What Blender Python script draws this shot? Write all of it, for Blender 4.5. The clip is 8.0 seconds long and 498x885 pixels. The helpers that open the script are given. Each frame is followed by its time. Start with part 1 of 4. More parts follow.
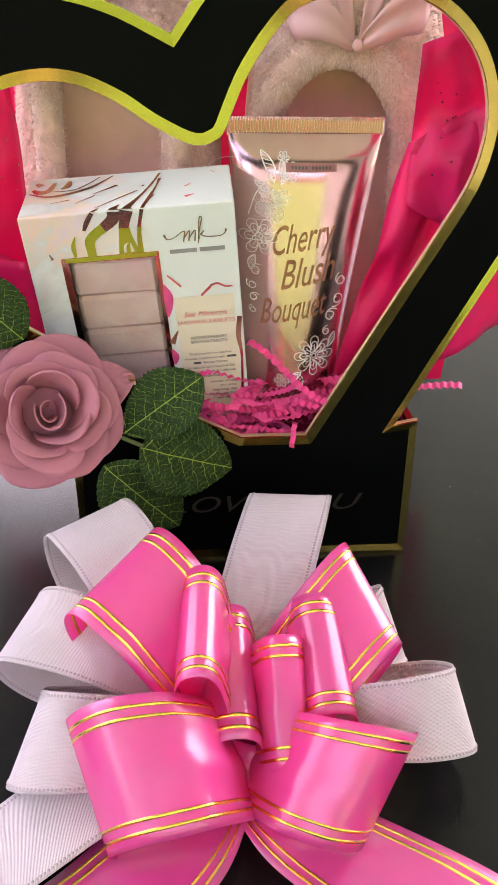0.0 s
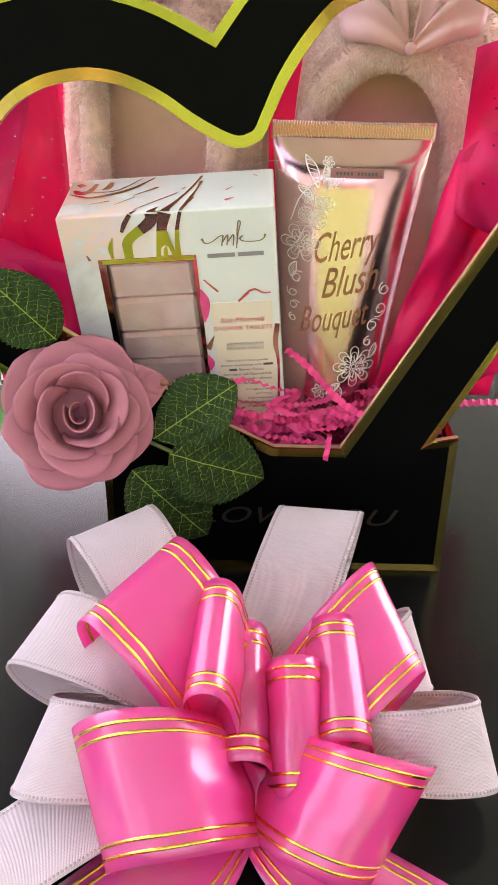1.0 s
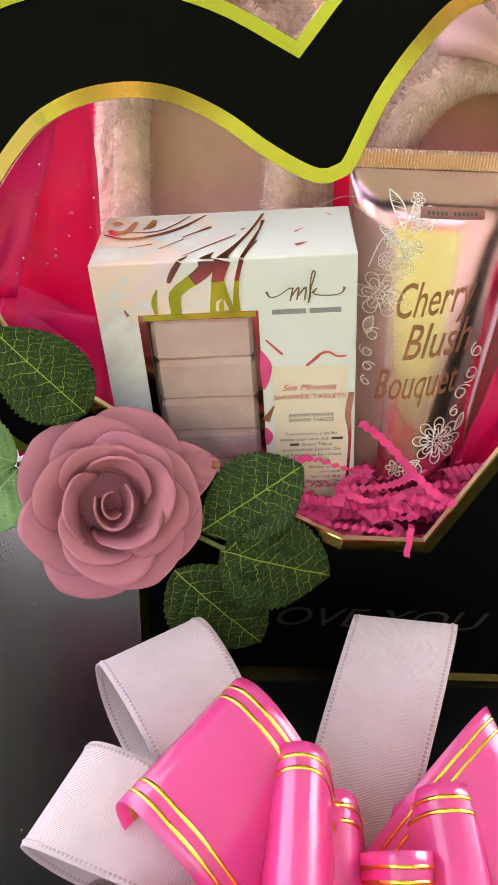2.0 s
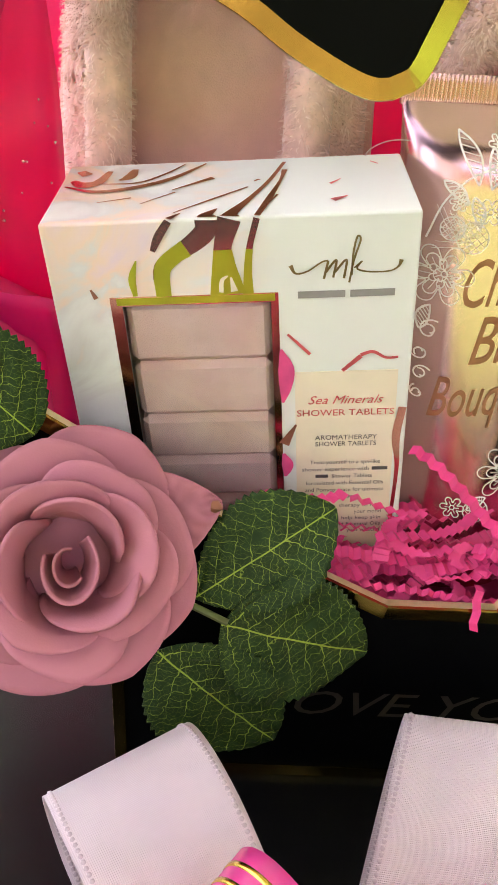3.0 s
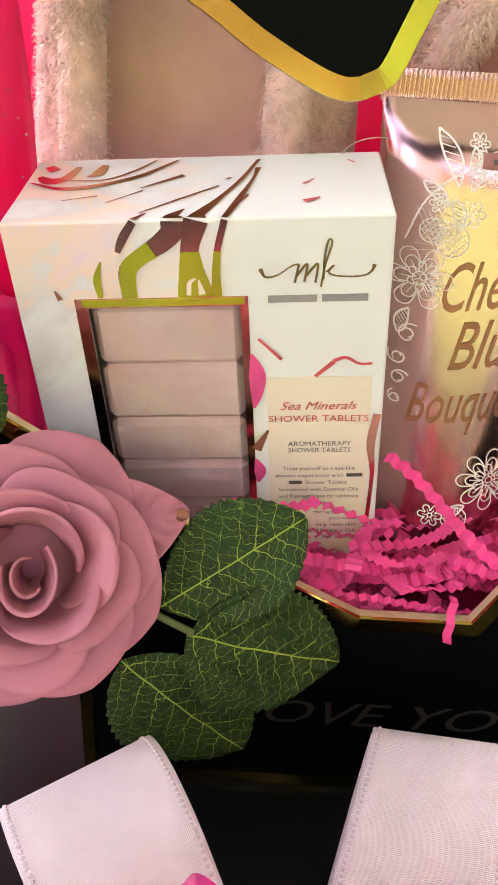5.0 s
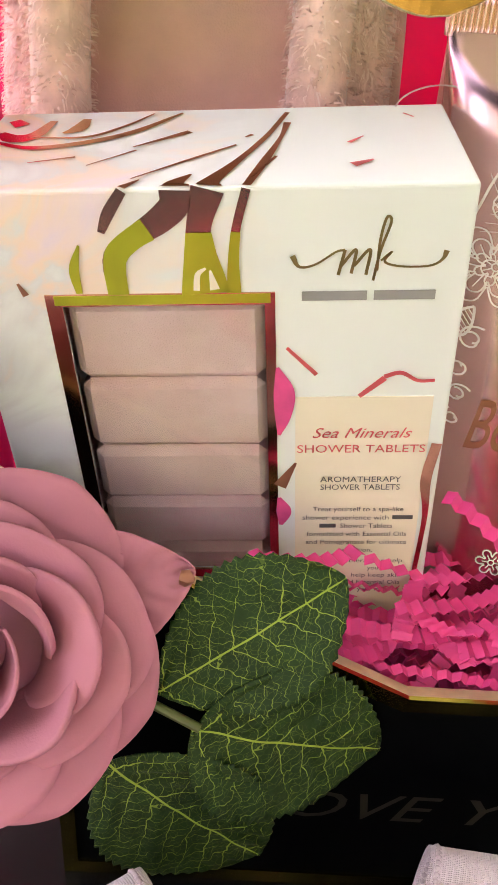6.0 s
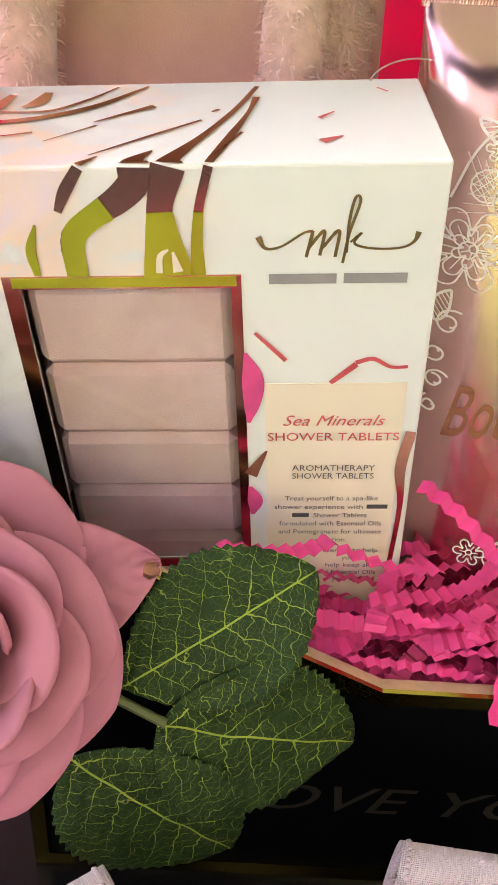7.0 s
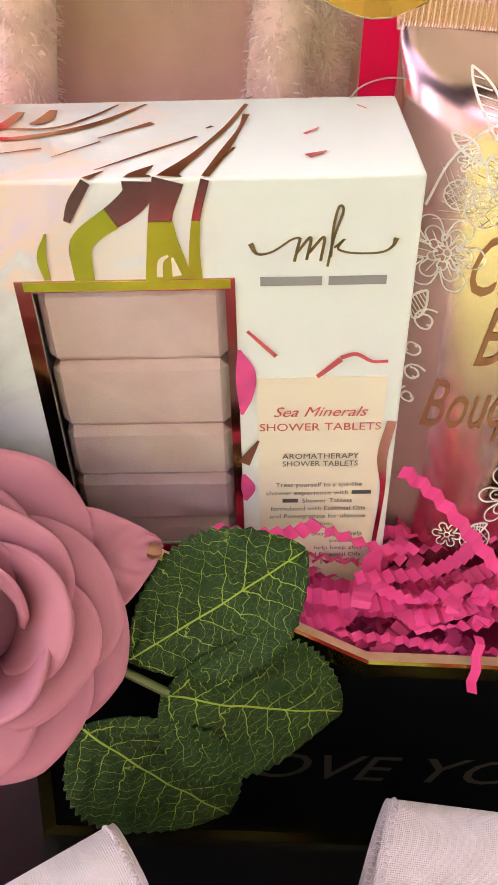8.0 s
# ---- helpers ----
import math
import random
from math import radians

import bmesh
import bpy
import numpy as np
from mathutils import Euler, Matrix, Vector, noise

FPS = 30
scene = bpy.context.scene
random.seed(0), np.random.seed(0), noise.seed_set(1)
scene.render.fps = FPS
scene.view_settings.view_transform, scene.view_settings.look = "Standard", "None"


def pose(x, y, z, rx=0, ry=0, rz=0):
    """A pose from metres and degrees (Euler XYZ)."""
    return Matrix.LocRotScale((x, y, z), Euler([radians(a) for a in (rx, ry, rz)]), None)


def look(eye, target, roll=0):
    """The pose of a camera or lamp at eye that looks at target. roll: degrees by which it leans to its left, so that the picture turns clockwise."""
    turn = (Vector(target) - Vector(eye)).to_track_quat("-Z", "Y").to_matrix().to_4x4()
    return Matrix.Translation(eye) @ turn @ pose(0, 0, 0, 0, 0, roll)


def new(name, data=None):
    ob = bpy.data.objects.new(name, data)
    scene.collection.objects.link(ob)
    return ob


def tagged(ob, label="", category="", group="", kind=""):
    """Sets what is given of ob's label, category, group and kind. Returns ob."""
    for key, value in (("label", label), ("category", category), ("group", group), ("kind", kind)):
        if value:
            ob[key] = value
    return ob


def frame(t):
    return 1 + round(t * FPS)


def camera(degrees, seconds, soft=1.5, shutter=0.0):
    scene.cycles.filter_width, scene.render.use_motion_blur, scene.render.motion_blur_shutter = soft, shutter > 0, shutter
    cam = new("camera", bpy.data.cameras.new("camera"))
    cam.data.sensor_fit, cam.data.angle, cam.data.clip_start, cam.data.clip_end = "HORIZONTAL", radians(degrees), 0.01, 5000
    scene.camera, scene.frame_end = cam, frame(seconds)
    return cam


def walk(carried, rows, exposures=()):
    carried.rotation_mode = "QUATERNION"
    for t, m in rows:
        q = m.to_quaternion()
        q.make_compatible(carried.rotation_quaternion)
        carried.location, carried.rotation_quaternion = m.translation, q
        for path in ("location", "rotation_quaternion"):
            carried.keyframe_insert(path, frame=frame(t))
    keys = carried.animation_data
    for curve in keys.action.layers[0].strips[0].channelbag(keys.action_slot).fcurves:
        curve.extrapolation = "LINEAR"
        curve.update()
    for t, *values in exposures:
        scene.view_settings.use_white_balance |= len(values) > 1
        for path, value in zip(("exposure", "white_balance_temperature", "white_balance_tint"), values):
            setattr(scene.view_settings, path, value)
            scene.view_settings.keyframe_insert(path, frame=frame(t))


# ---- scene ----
cam = camera(33.95, 8.0)
EV, KELVIN, TINT = 3.46, 6350, 29
PATH = [
    (0, (-0.03544, -0.40483, 0.30822), (-0.00533, -0.05774, 0.11169), 1.22),
    (0.5, (-0.01611, -0.42741, 0.30775), (-0.00972, -0.07862, 0.11204), 1.50),
    (1, (-0.02066, -0.39530, 0.30483), (-0.01905, -0.04559, 0.11067), 1.47),
    (1.5, (-0.04942, -0.37175, 0.29651), (-0.05084, -0.02238, 0.10173), 1.45),
    (1.7, (-0.05000, -0.35232, 0.30456), (-0.05076, -0.00090, 0.11349), 1.65),
    (2.8, (-0.05793, -0.22293, 0.25726), (-0.05186, 0.13228, 0.07344), 2.96),
    (3, (-0.05798, -0.22115, 0.25796), (-0.05318, 0.13370, 0.07340), 2.90),
    (3.5, (-0.05287, -0.22669, 0.26558), (-0.04741, 0.12827, 0.08127), 3.12),
    (4, (-0.04670, -0.22630, 0.27525), (-0.04104, 0.12892, 0.09144), 3.30),
    (4.2, (-0.04496, -0.22760, 0.27694), (-0.04038, 0.12729, 0.09247), 3.25),
    (5.3, (-0.04927, -0.19833, 0.25509), (-0.04667, 0.15205, 0.06214), 3.62),
    (5.5, (-0.05090, -0.18717, 0.25222), (-0.04802, 0.16436, 0.06138), 3.71),
    (6, (-0.05446, -0.15497, 0.24472), (-0.04873, 0.19268, 0.04697), 4.05),
    (6.5, (-0.04977, -0.14790, 0.24353), (-0.04518, 0.19741, 0.04170), 4.11),
    (7, (-0.04827, -0.14869, 0.24354), (-0.03927, 0.19425, 0.03784), 4.41),
    (7.5, (-0.05134, -0.15711, 0.24505), (-0.03929, 0.18577, 0.03940), 4.50),
    (8, (-0.05098, -0.16353, 0.24923), (-0.03409, 0.17953, 0.04423), 4.44),
]
walk(cam, [(t, look(eye, target, roll)) for t, eye, target, roll in PATH],
     exposures=[(0, EV, KELVIN, TINT), (1.6, EV + 0.02, KELVIN + 100, TINT), (2.8, EV + 0.12, KELVIN + 250, TINT + 2), (5.4, EV + 0.22, KELVIN + 400, TINT + 7), (8, EV + 0.24, KELVIN + 400, TINT + 7)])

# ---- light ----
world = bpy.data.worlds.new("sky")
scene.world = world
world.use_nodes = True
wn = world.node_tree.nodes
sky = wn.new("ShaderNodeTexSky")
sky.sky_type, sky.sun_disc = "NISHITA", False
sky.sun_elevation, sky.sun_rotation = radians(48), radians(20)
sky.air_density, sky.dust_density, sky.ozone_density = 0.6, 6.0, 0.0
haze = wn.new("ShaderNodeHueSaturation")
haze.inputs["Saturation"].default_value = 0.5
world.node_tree.links.new(sky.outputs[0], haze.inputs["Color"])
world.node_tree.links.new(haze.outputs[0], wn["Background"].inputs["Color"])
wn["Background"].inputs["Strength"].default_value = 0.15
sun = new("sun", bpy.data.lights.new("sun", "SUN"))
sun.data.energy, sun.data.angle, sun.data.color = 4.0, radians(0.5), (1.0, 0.95, 0.88)
sun.matrix_world = look((1.3, 3.5, 4.5), (0, 0, 0))


# ---- materials ----
def mat(name, color, rough=0.5, metal=0.0, tint=0.08, scale=60.0, bump=0.0, fine=900.0, spec=0.5, coat=0.0,
        sheen=0.0, through_light=0.0, color2=None, rvar=0.03):
    m = bpy.data.materials.new(name)
    m.use_nodes = True
    nt = m.node_tree
    bsdf = nt.nodes["Principled BSDF"]
    tc = nt.nodes.new("ShaderNodeTexCoord")
    big = nt.nodes.new("ShaderNodeTexNoise")
    big.inputs["Scale"].default_value, big.inputs["Detail"].default_value = scale, 5
    small = nt.nodes.new("ShaderNodeTexNoise")
    small.inputs["Scale"].default_value, small.inputs["Detail"].default_value = fine, 3
    for n in (big, small):
        nt.links.new(tc.outputs["Object"], n.inputs["Vector"])
    ramp = nt.nodes.new("ShaderNodeValToRGB")
    ramp.color_ramp.elements[0].position, ramp.color_ramp.elements[1].position = 0.3, 0.7
    c2 = color2 or [min(1, c * (1 + tint)) for c in color]
    ramp.color_ramp.elements[0].color = (*[c * (1 - tint) for c in color], 1)
    ramp.color_ramp.elements[1].color = (*c2, 1)
    nt.links.new(big.outputs["Fac"], ramp.inputs["Fac"])
    nt.links.new(ramp.outputs["Color"], bsdf.inputs["Base Color"])
    rr = nt.nodes.new("ShaderNodeMapRange")
    rr.inputs["To Min"].default_value, rr.inputs["To Max"].default_value = max(0, rough - rvar), min(1, rough + rvar)
    nt.links.new(small.outputs["Fac"], rr.inputs["Value"])
    nt.links.new(rr.outputs[0], bsdf.inputs["Roughness"])
    bsdf.inputs["Metallic"].default_value = metal
    bsdf.inputs["Specular IOR Level"].default_value = spec
    bsdf.inputs["Coat Weight"].default_value = coat
    bsdf.inputs["Coat Roughness"].default_value = 0.2
    bsdf.inputs["Sheen Weight"].default_value = sheen
    if bump:
        bp = nt.nodes.new("ShaderNodeBump")
        bp.inputs["Strength"].default_value, bp.inputs["Distance"].default_value = bump, 0.0006
        nt.links.new(small.outputs["Fac"], bp.inputs["Height"])
        nt.links.new(bp.outputs[0], bsdf.inputs["Normal"])
    if through_light:
        tr = nt.nodes.new("ShaderNodeBsdfTranslucent")
        mix = nt.nodes.new("ShaderNodeMixShader")
        mix.inputs["Fac"].default_value = through_light
        nt.links.new(ramp.outputs["Color"], tr.inputs["Color"])
        nt.links.new(bsdf.outputs[0], mix.inputs[1])
        nt.links.new(tr.outputs[0], mix.inputs[2])
        nt.links.new(mix.outputs[0], nt.nodes["Material Output"].inputs["Surface"])
    return m


def island_tint(m, dark, light):
    """Colour that varies from fibre to fibre."""
    nt = m.node_tree
    geo = nt.nodes.new("ShaderNodeNewGeometry")
    mix = nt.nodes.new("ShaderNodeMix")
    mix.data_type = "RGBA"
    nt.links.new(geo.outputs["Random Per Island"], mix.inputs["Factor"])
    mix.inputs["A"].default_value, mix.inputs["B"].default_value = (*dark, 1), (*light, 1)
    nt.links.new(mix.outputs["Result"], nt.nodes["Principled BSDF"].inputs["Base Color"])


def calc(nt, op, a, b=None):
    n = nt.nodes.new("ShaderNodeMath")
    n.operation = op
    for i, v in enumerate((a, b)):
        if v is None:
            continue
        if isinstance(v, (int, float)):
            n.inputs[i].default_value = v
        else:
            nt.links.new(v, n.inputs[i])
    return n.outputs[0]


def leaf_mat(name, dark, light):
    """Silk leaf: pale midrib, side veins and a fine net between them."""
    m = mat(name, dark, 0.6, tint=0.25, scale=80, bump=0.3, fine=700, spec=0.18, through_light=0.08)
    nt = m.node_tree
    bsdf = nt.nodes["Principled BSDF"]
    uv = nt.nodes.new("ShaderNodeUVMap")
    sep = nt.nodes.new("ShaderNodeSeparateXYZ")
    nt.links.new(uv.outputs[0], sep.inputs[0])
    side = calc(nt, "ABSOLUTE", calc(nt, "SUBTRACT", sep.outputs[0], 0.5))
    warp = nt.nodes.new("ShaderNodeTexNoise")
    warp.inputs["Scale"].default_value = 9
    nt.links.new(uv.outputs[0], warp.inputs["Vector"])
    bend = calc(nt, "MULTIPLY", warp.outputs["Fac"], 0.6)
    along = calc(nt, "ADD", calc(nt, "SUBTRACT", calc(nt, "MULTIPLY", sep.outputs[1], 8.0), calc(nt, "MULTIPLY", side, 4.2)), bend)
    tri = calc(nt, "ABSOLUTE", calc(nt, "SUBTRACT", calc(nt, "FRACT", along), 0.5))
    lateral = calc(nt, "LESS_THAN", tri, calc(nt, "SUBTRACT", 0.030, calc(nt, "MULTIPLY", side, 0.07)))
    fork = calc(nt, "ADD", calc(nt, "ADD", calc(nt, "MULTIPLY", sep.outputs[1], 15.0), calc(nt, "MULTIPLY", side, 9.0)), calc(nt, "MULTIPLY", warp.outputs["Fac"], 2.4))
    twig = calc(nt, "LESS_THAN", calc(nt, "ABSOLUTE", calc(nt, "SUBTRACT", calc(nt, "FRACT", fork), 0.5)), 0.028)
    rib = calc(nt, "LESS_THAN", side, 0.0065)
    net = nt.nodes.new("ShaderNodeTexVoronoi")
    net.feature = "DISTANCE_TO_EDGE"
    net.inputs["Scale"].default_value = 30
    nt.links.new(uv.outputs[0], net.inputs["Vector"])
    netline = calc(nt, "MULTIPLY", calc(nt, "LESS_THAN", net.outputs["Distance"], 0.022), 0.20)
    patch = nt.nodes.new("ShaderNodeTexNoise")
    patch.inputs["Scale"].default_value = 7
    nt.links.new(uv.outputs[0], patch.inputs["Vector"])
    keep = nt.nodes.new("ShaderNodeMapRange")
    keep.inputs["From Min"].default_value, keep.inputs["From Max"].default_value = 0.30, 0.42
    nt.links.new(patch.outputs["Fac"], keep.inputs["Value"])
    fac = calc(nt, "MAXIMUM", rib, calc(nt, "MULTIPLY", calc(nt, "MAXIMUM", calc(nt, "MULTIPLY", lateral, 0.9), calc(nt, "MAXIMUM", netline, calc(nt, "MULTIPLY", twig, 0.62))), keep.outputs[0]))
    mix = nt.nodes.new("ShaderNodeMix")
    mix.data_type = "RGBA"
    ramp = nt.nodes["Color Ramp"]
    nt.links.new(fac, mix.inputs["Factor"])
    nt.links.new(ramp.outputs["Color"], mix.inputs["A"])
    mix.inputs["B"].default_value = (*light, 1)
    nt.links.new(mix.outputs["Result"], bsdf.inputs["Base Color"])
    return m


def weave_mat(name, color):
    """Grosgrain cloth: a fine diagonal weave."""
    m = mat(name, color, 0.75, tint=0.05, scale=40, bump=0.2, fine=1500, sheen=0.3)
    nt = m.node_tree
    uv = nt.nodes.new("ShaderNodeUVMap")
    sep = nt.nodes.new("ShaderNodeSeparateXYZ")
    nt.links.new(uv.outputs[0], sep.inputs[0])
    a = calc(nt, "SINE", calc(nt, "ADD", calc(nt, "MULTIPLY", sep.outputs[0], 6000.0), calc(nt, "MULTIPLY", sep.outputs[1], 6000.0)))
    b = calc(nt, "SINE", calc(nt, "SUBTRACT", calc(nt, "MULTIPLY", sep.outputs[0], 6000.0), calc(nt, "MULTIPLY", sep.outputs[1], 6000.0)))
    h = calc(nt, "MULTIPLY", a, b)
    bp = nt.nodes["Bump"]
    nt.links.new(h, bp.inputs["Height"])
    bp.inputs["Strength"].default_value, bp.inputs["Distance"].default_value = 0.7, 0.0004
    return m


def marble_mat(name):
    """White card printed with soft peach and lilac marbling."""
    m = mat(name, (0.82, 0.82, 0.78), 0.42, tint=0.02, scale=20, spec=0.4)
    nt = m.node_tree
    bsdf = nt.nodes["Principled BSDF"]
    tc = nt.nodes["Texture Coordinate"]
    wv = nt.nodes.new("ShaderNodeTexNoise")
    wv.inputs["Scale"].default_value, wv.inputs["Detail"].default_value, wv.inputs["Distortion"].default_value = 28, 6, 1.4
    nt.links.new(tc.outputs["Object"], wv.inputs["Vector"])
    ramp = nt.nodes.new("ShaderNodeValToRGB")
    el = ramp.color_ramp.elements
    el[0].position, el[0].color = 0.40, (0.80, 0.83, 0.79, 1)
    el[1].position, el[1].color = 0.74, (0.72, 0.62, 0.78, 1)
    for p, c in ((0.50, (0.70, 0.70, 0.67, 1)), (0.56, (0.84, 0.66, 0.52, 1)), (0.62, (0.82, 0.66, 0.62, 1))):
        e = el.new(p)
        e.color = c
    nt.links.new(wv.outputs["Fac"], ramp.inputs["Fac"])
    sep = nt.nodes.new("ShaderNodeSeparateXYZ")
    nt.links.new(tc.outputs["Object"], sep.inputs[0])
    mr = nt.nodes.new("ShaderNodeMapRange")
    mr.inputs["From Min"].default_value, mr.inputs["From Max"].default_value = 0.016, -0.03
    nt.links.new(sep.outputs[0], mr.inputs["Value"])
    mix = nt.nodes.new("ShaderNodeMix")
    mix.data_type = "RGBA"
    nt.links.new(mr.outputs[0], mix.inputs["Factor"])
    mix.inputs["A"].default_value = (0.75, 0.81, 0.74, 1)
    nt.links.new(ramp.outputs["Color"], mix.inputs["B"])
    nt.links.new(mix.outputs["Result"], bsdf.inputs["Base Color"])
    return m


M_CARD = mat("black_card", (0.0008, 0.0011, 0.0012), 0.5, tint=0.2, scale=30, spec=0.06)
M_GOLD = mat("gold_foil", (0.42, 0.34, 0.07), 0.13, 1.0, tint=0.06, scale=40, rvar=0.01)
M_EDGE = mat("pale_gold_edge", (0.74, 0.58, 0.34), 0.4, 0.5, tint=0.1, scale=200)
M_TABLE = mat("dark_stone", (0.0062, 0.0062, 0.0057), 0.24, spec=0.22, tint=0.2, scale=9, fine=60, color2=(0.0072, 0.0072, 0.0067), rvar=0.02)
M_SPECK = mat("pale_speck", (0.5, 0.5, 0.48), 0.6)
M_WALL = mat("wall_paint", (0.72, 0.71, 0.66), 0.8, tint=0.03, scale=3)
M_GRASS = mat("lawn", (0.031, 0.057, 0.003), 0.8, tint=0.3, scale=2, fine=60)
M_REFLECTHEDGE = mat("reflection_hedge", (0.030, 0.016, 0.008), 0.8, tint=0.4, scale=0.55, fine=40, color2=(0.085, 0.048, 0.020))
M_MARBLE = marble_mat("marbled_card")
M_CREAM = mat("cream_print", (0.80, 0.74, 0.55), 0.45, tint=0.02, scale=50)
M_TABLET = mat("pressed_powder", (1.0, 0.72, 0.63), 0.85, tint=0.08, scale=90, bump=0.5, fine=2500)
M_INK = mat("grey_ink", (0.09, 0.09, 0.08), 0.5)
M_INKSOFT = mat("soft_grey_ink", (0.30, 0.30, 0.28), 0.5)
M_OLIVE = mat("olive_gold_foil", (0.30, 0.25, 0.10), 0.35, 0.8, tint=0.1)
M_DIMGOLD = mat("dim_gold_print", (0.030, 0.024, 0.013), 0.5, 0.2)
M_ROSEFOIL = mat("rose_gold_foil", (0.66, 0.36, 0.22), 0.16, 1.0, tint=0.05, scale=60, rvar=0.01)
M_REDFOIL = mat("red_foil", (0.80, 0.16, 0.16), 0.35, 0.5, tint=0.1)
M_PINKINK = mat("pink_ink", (0.80, 0.10, 0.28), 0.4, 0.2, tint=0.2, scale=120)
M_TUBE = mat("rose_metal_laminate", (0.68, 0.43, 0.42), 0.21, 1.0, tint=0.06, scale=25, bump=0.03, fine=120)
M_TUBELABEL = mat("dusty_rose_label", (0.36, 0.15, 0.13), 0.5)
M_BROWN = mat("copper_lettering", (0.33, 0.14, 0.08), 0.35, 0.5)
M_LACE = mat("white_lace_print", (0.80, 0.76, 0.72), 0.6)
M_ROSE = mat("foam_petal", (0.46, 0.178, 0.215), 0.7, tint=0.05, scale=50, bump=0.1, fine=1800, spec=0.3)
M_STEM = mat("stem_plastic", (0.10, 0.13, 0.03), 0.5, tint=0.2)
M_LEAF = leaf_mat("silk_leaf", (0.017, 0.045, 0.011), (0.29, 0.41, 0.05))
# same silk leaf, window light put into a paler green
M_LEAFLIT = leaf_mat("lit_silk_leaf", (0.17, 0.34, 0.12), (0.42, 0.56, 0.28))
M_PINK = mat("pink_satin_ribbon", (0.99, 0.115, 0.48), 0.28, tint=0.03, scale=30, spec=1.0, coat=1.0, through_light=0.5, rvar=0.01)
pink_film = M_PINK.node_tree.nodes["Principled BSDF"]
pink_film.inputs["Coat IOR"].default_value, pink_film.inputs["Coat Roughness"].default_value = 1.9, 0.16
M_STRIPE = mat("gold_stripe", (0.90, 0.62, 0.10), 0.22, 1.0, tint=0.1, scale=100)
M_GREY = weave_mat("blush_grosgrain", (0.75, 0.63, 0.635))
M_STITCH = mat("stitch_thread", (0.56, 0.46, 0.47), 0.8)
M_TISSUE = mat("hot_pink_tissue", (0.90, 0.02, 0.19), 0.4, tint=0.08, scale=25, bump=0.15, fine=200, through_light=0.4)
M_SHRED = mat("pink_crinkle_paper", (0.88, 0.07, 0.28), 0.5, tint=0.1, scale=80, bump=0.1, through_light=0.15)
M_PLUSH = mat("blush_plush", (0.88, 0.62, 0.53), 0.95, tint=0.16, scale=160, bump=0.7, fine=800, sheen=0.6)
M_FUR = mat("blush_fur", (0.86, 0.64, 0.55), 0.95)
island_tint(M_FUR, (0.80, 0.54, 0.45), (1.0, 0.80, 0.71))
# green reflection on the rose foil, painted as a colour
M_LIMEGLINT = mat("lime_glint_foil", (0.47, 0.53, 0.03), 0.3, 0.6, tint=0.12, scale=60)
M_FLEECE = mat("smooth_fleece", (0.80, 0.50, 0.42), 0.9, tint=0.06, scale=60, bump=0.4, fine=1600, sheen=0.4)
M_SATIN = mat("blush_satin_bow", (0.88, 0.52, 0.49), 0.35, tint=0.04, scale=40, sheen=0.4, through_light=0.15)
M_DOT = mat("dark_fleck", (0.05, 0.01, 0.03), 0.6)
M_FLECK = mat("silver_fleck", (0.9, 0.8, 0.8), 0.25, 0.8)
M_FILM = bpy.data.materials.new("clear_film")
M_FILM.use_nodes = True
fb = M_FILM.node_tree.nodes["Principled BSDF"]
fb.inputs["Transmission Weight"].default_value, fb.inputs["Roughness"].default_value, fb.inputs["IOR"].default_value = 1.0, 0.06, 1.4
fb.inputs["Base Color"].default_value = (1, 1, 1, 1)


# ---- mesh helpers ----
def part(name, bm, material, parent=None, label="", smooth=True):
    me = bpy.data.meshes.new(name)
    bm.to_mesh(me)
    bm.free()
    me.materials.append(material)
    if smooth:
        for p in me.polygons:
            p.use_smooth = True
    ob = new(name, me)
    if parent is not None:
        ob.parent = parent
    if label:
        ob["label"] = label
    return ob


def thing(name, label, category, m=None, group="", kind=""):
    ob = new(name)
    ob.empty_display_size = 0.01
    if m is not None:
        ob.matrix_world = m
    return tagged(ob, label, category, group, kind)


def spline(pts, n, closed=False):
    """Points along a smooth curve through pts (any dimension)."""
    p = np.array(pts, float)
    k = len(p)
    segs = k if closed else k - 1
    out = []
    for i in range(n):
        s = segs * i / (n if closed else n - 1)
        j = min(int(s), segs - 1)
        f = s - j
        if closed:
            a, b, c, d = p[(j - 1) % k], p[j % k], p[(j + 1) % k], p[(j + 2) % k]
        else:
            b, c = p[j], p[j + 1]
            a = p[j - 1] if j > 0 else 2 * b - c
            d = p[j + 2] if j + 2 < k else 2 * c - b
        out.append(0.5 * (2 * b + (c - a) * f + (2 * a - 5 * b + 4 * c - d) * f * f + (3 * b - a - 3 * c + d) * f ** 3))
    return np.array(out)


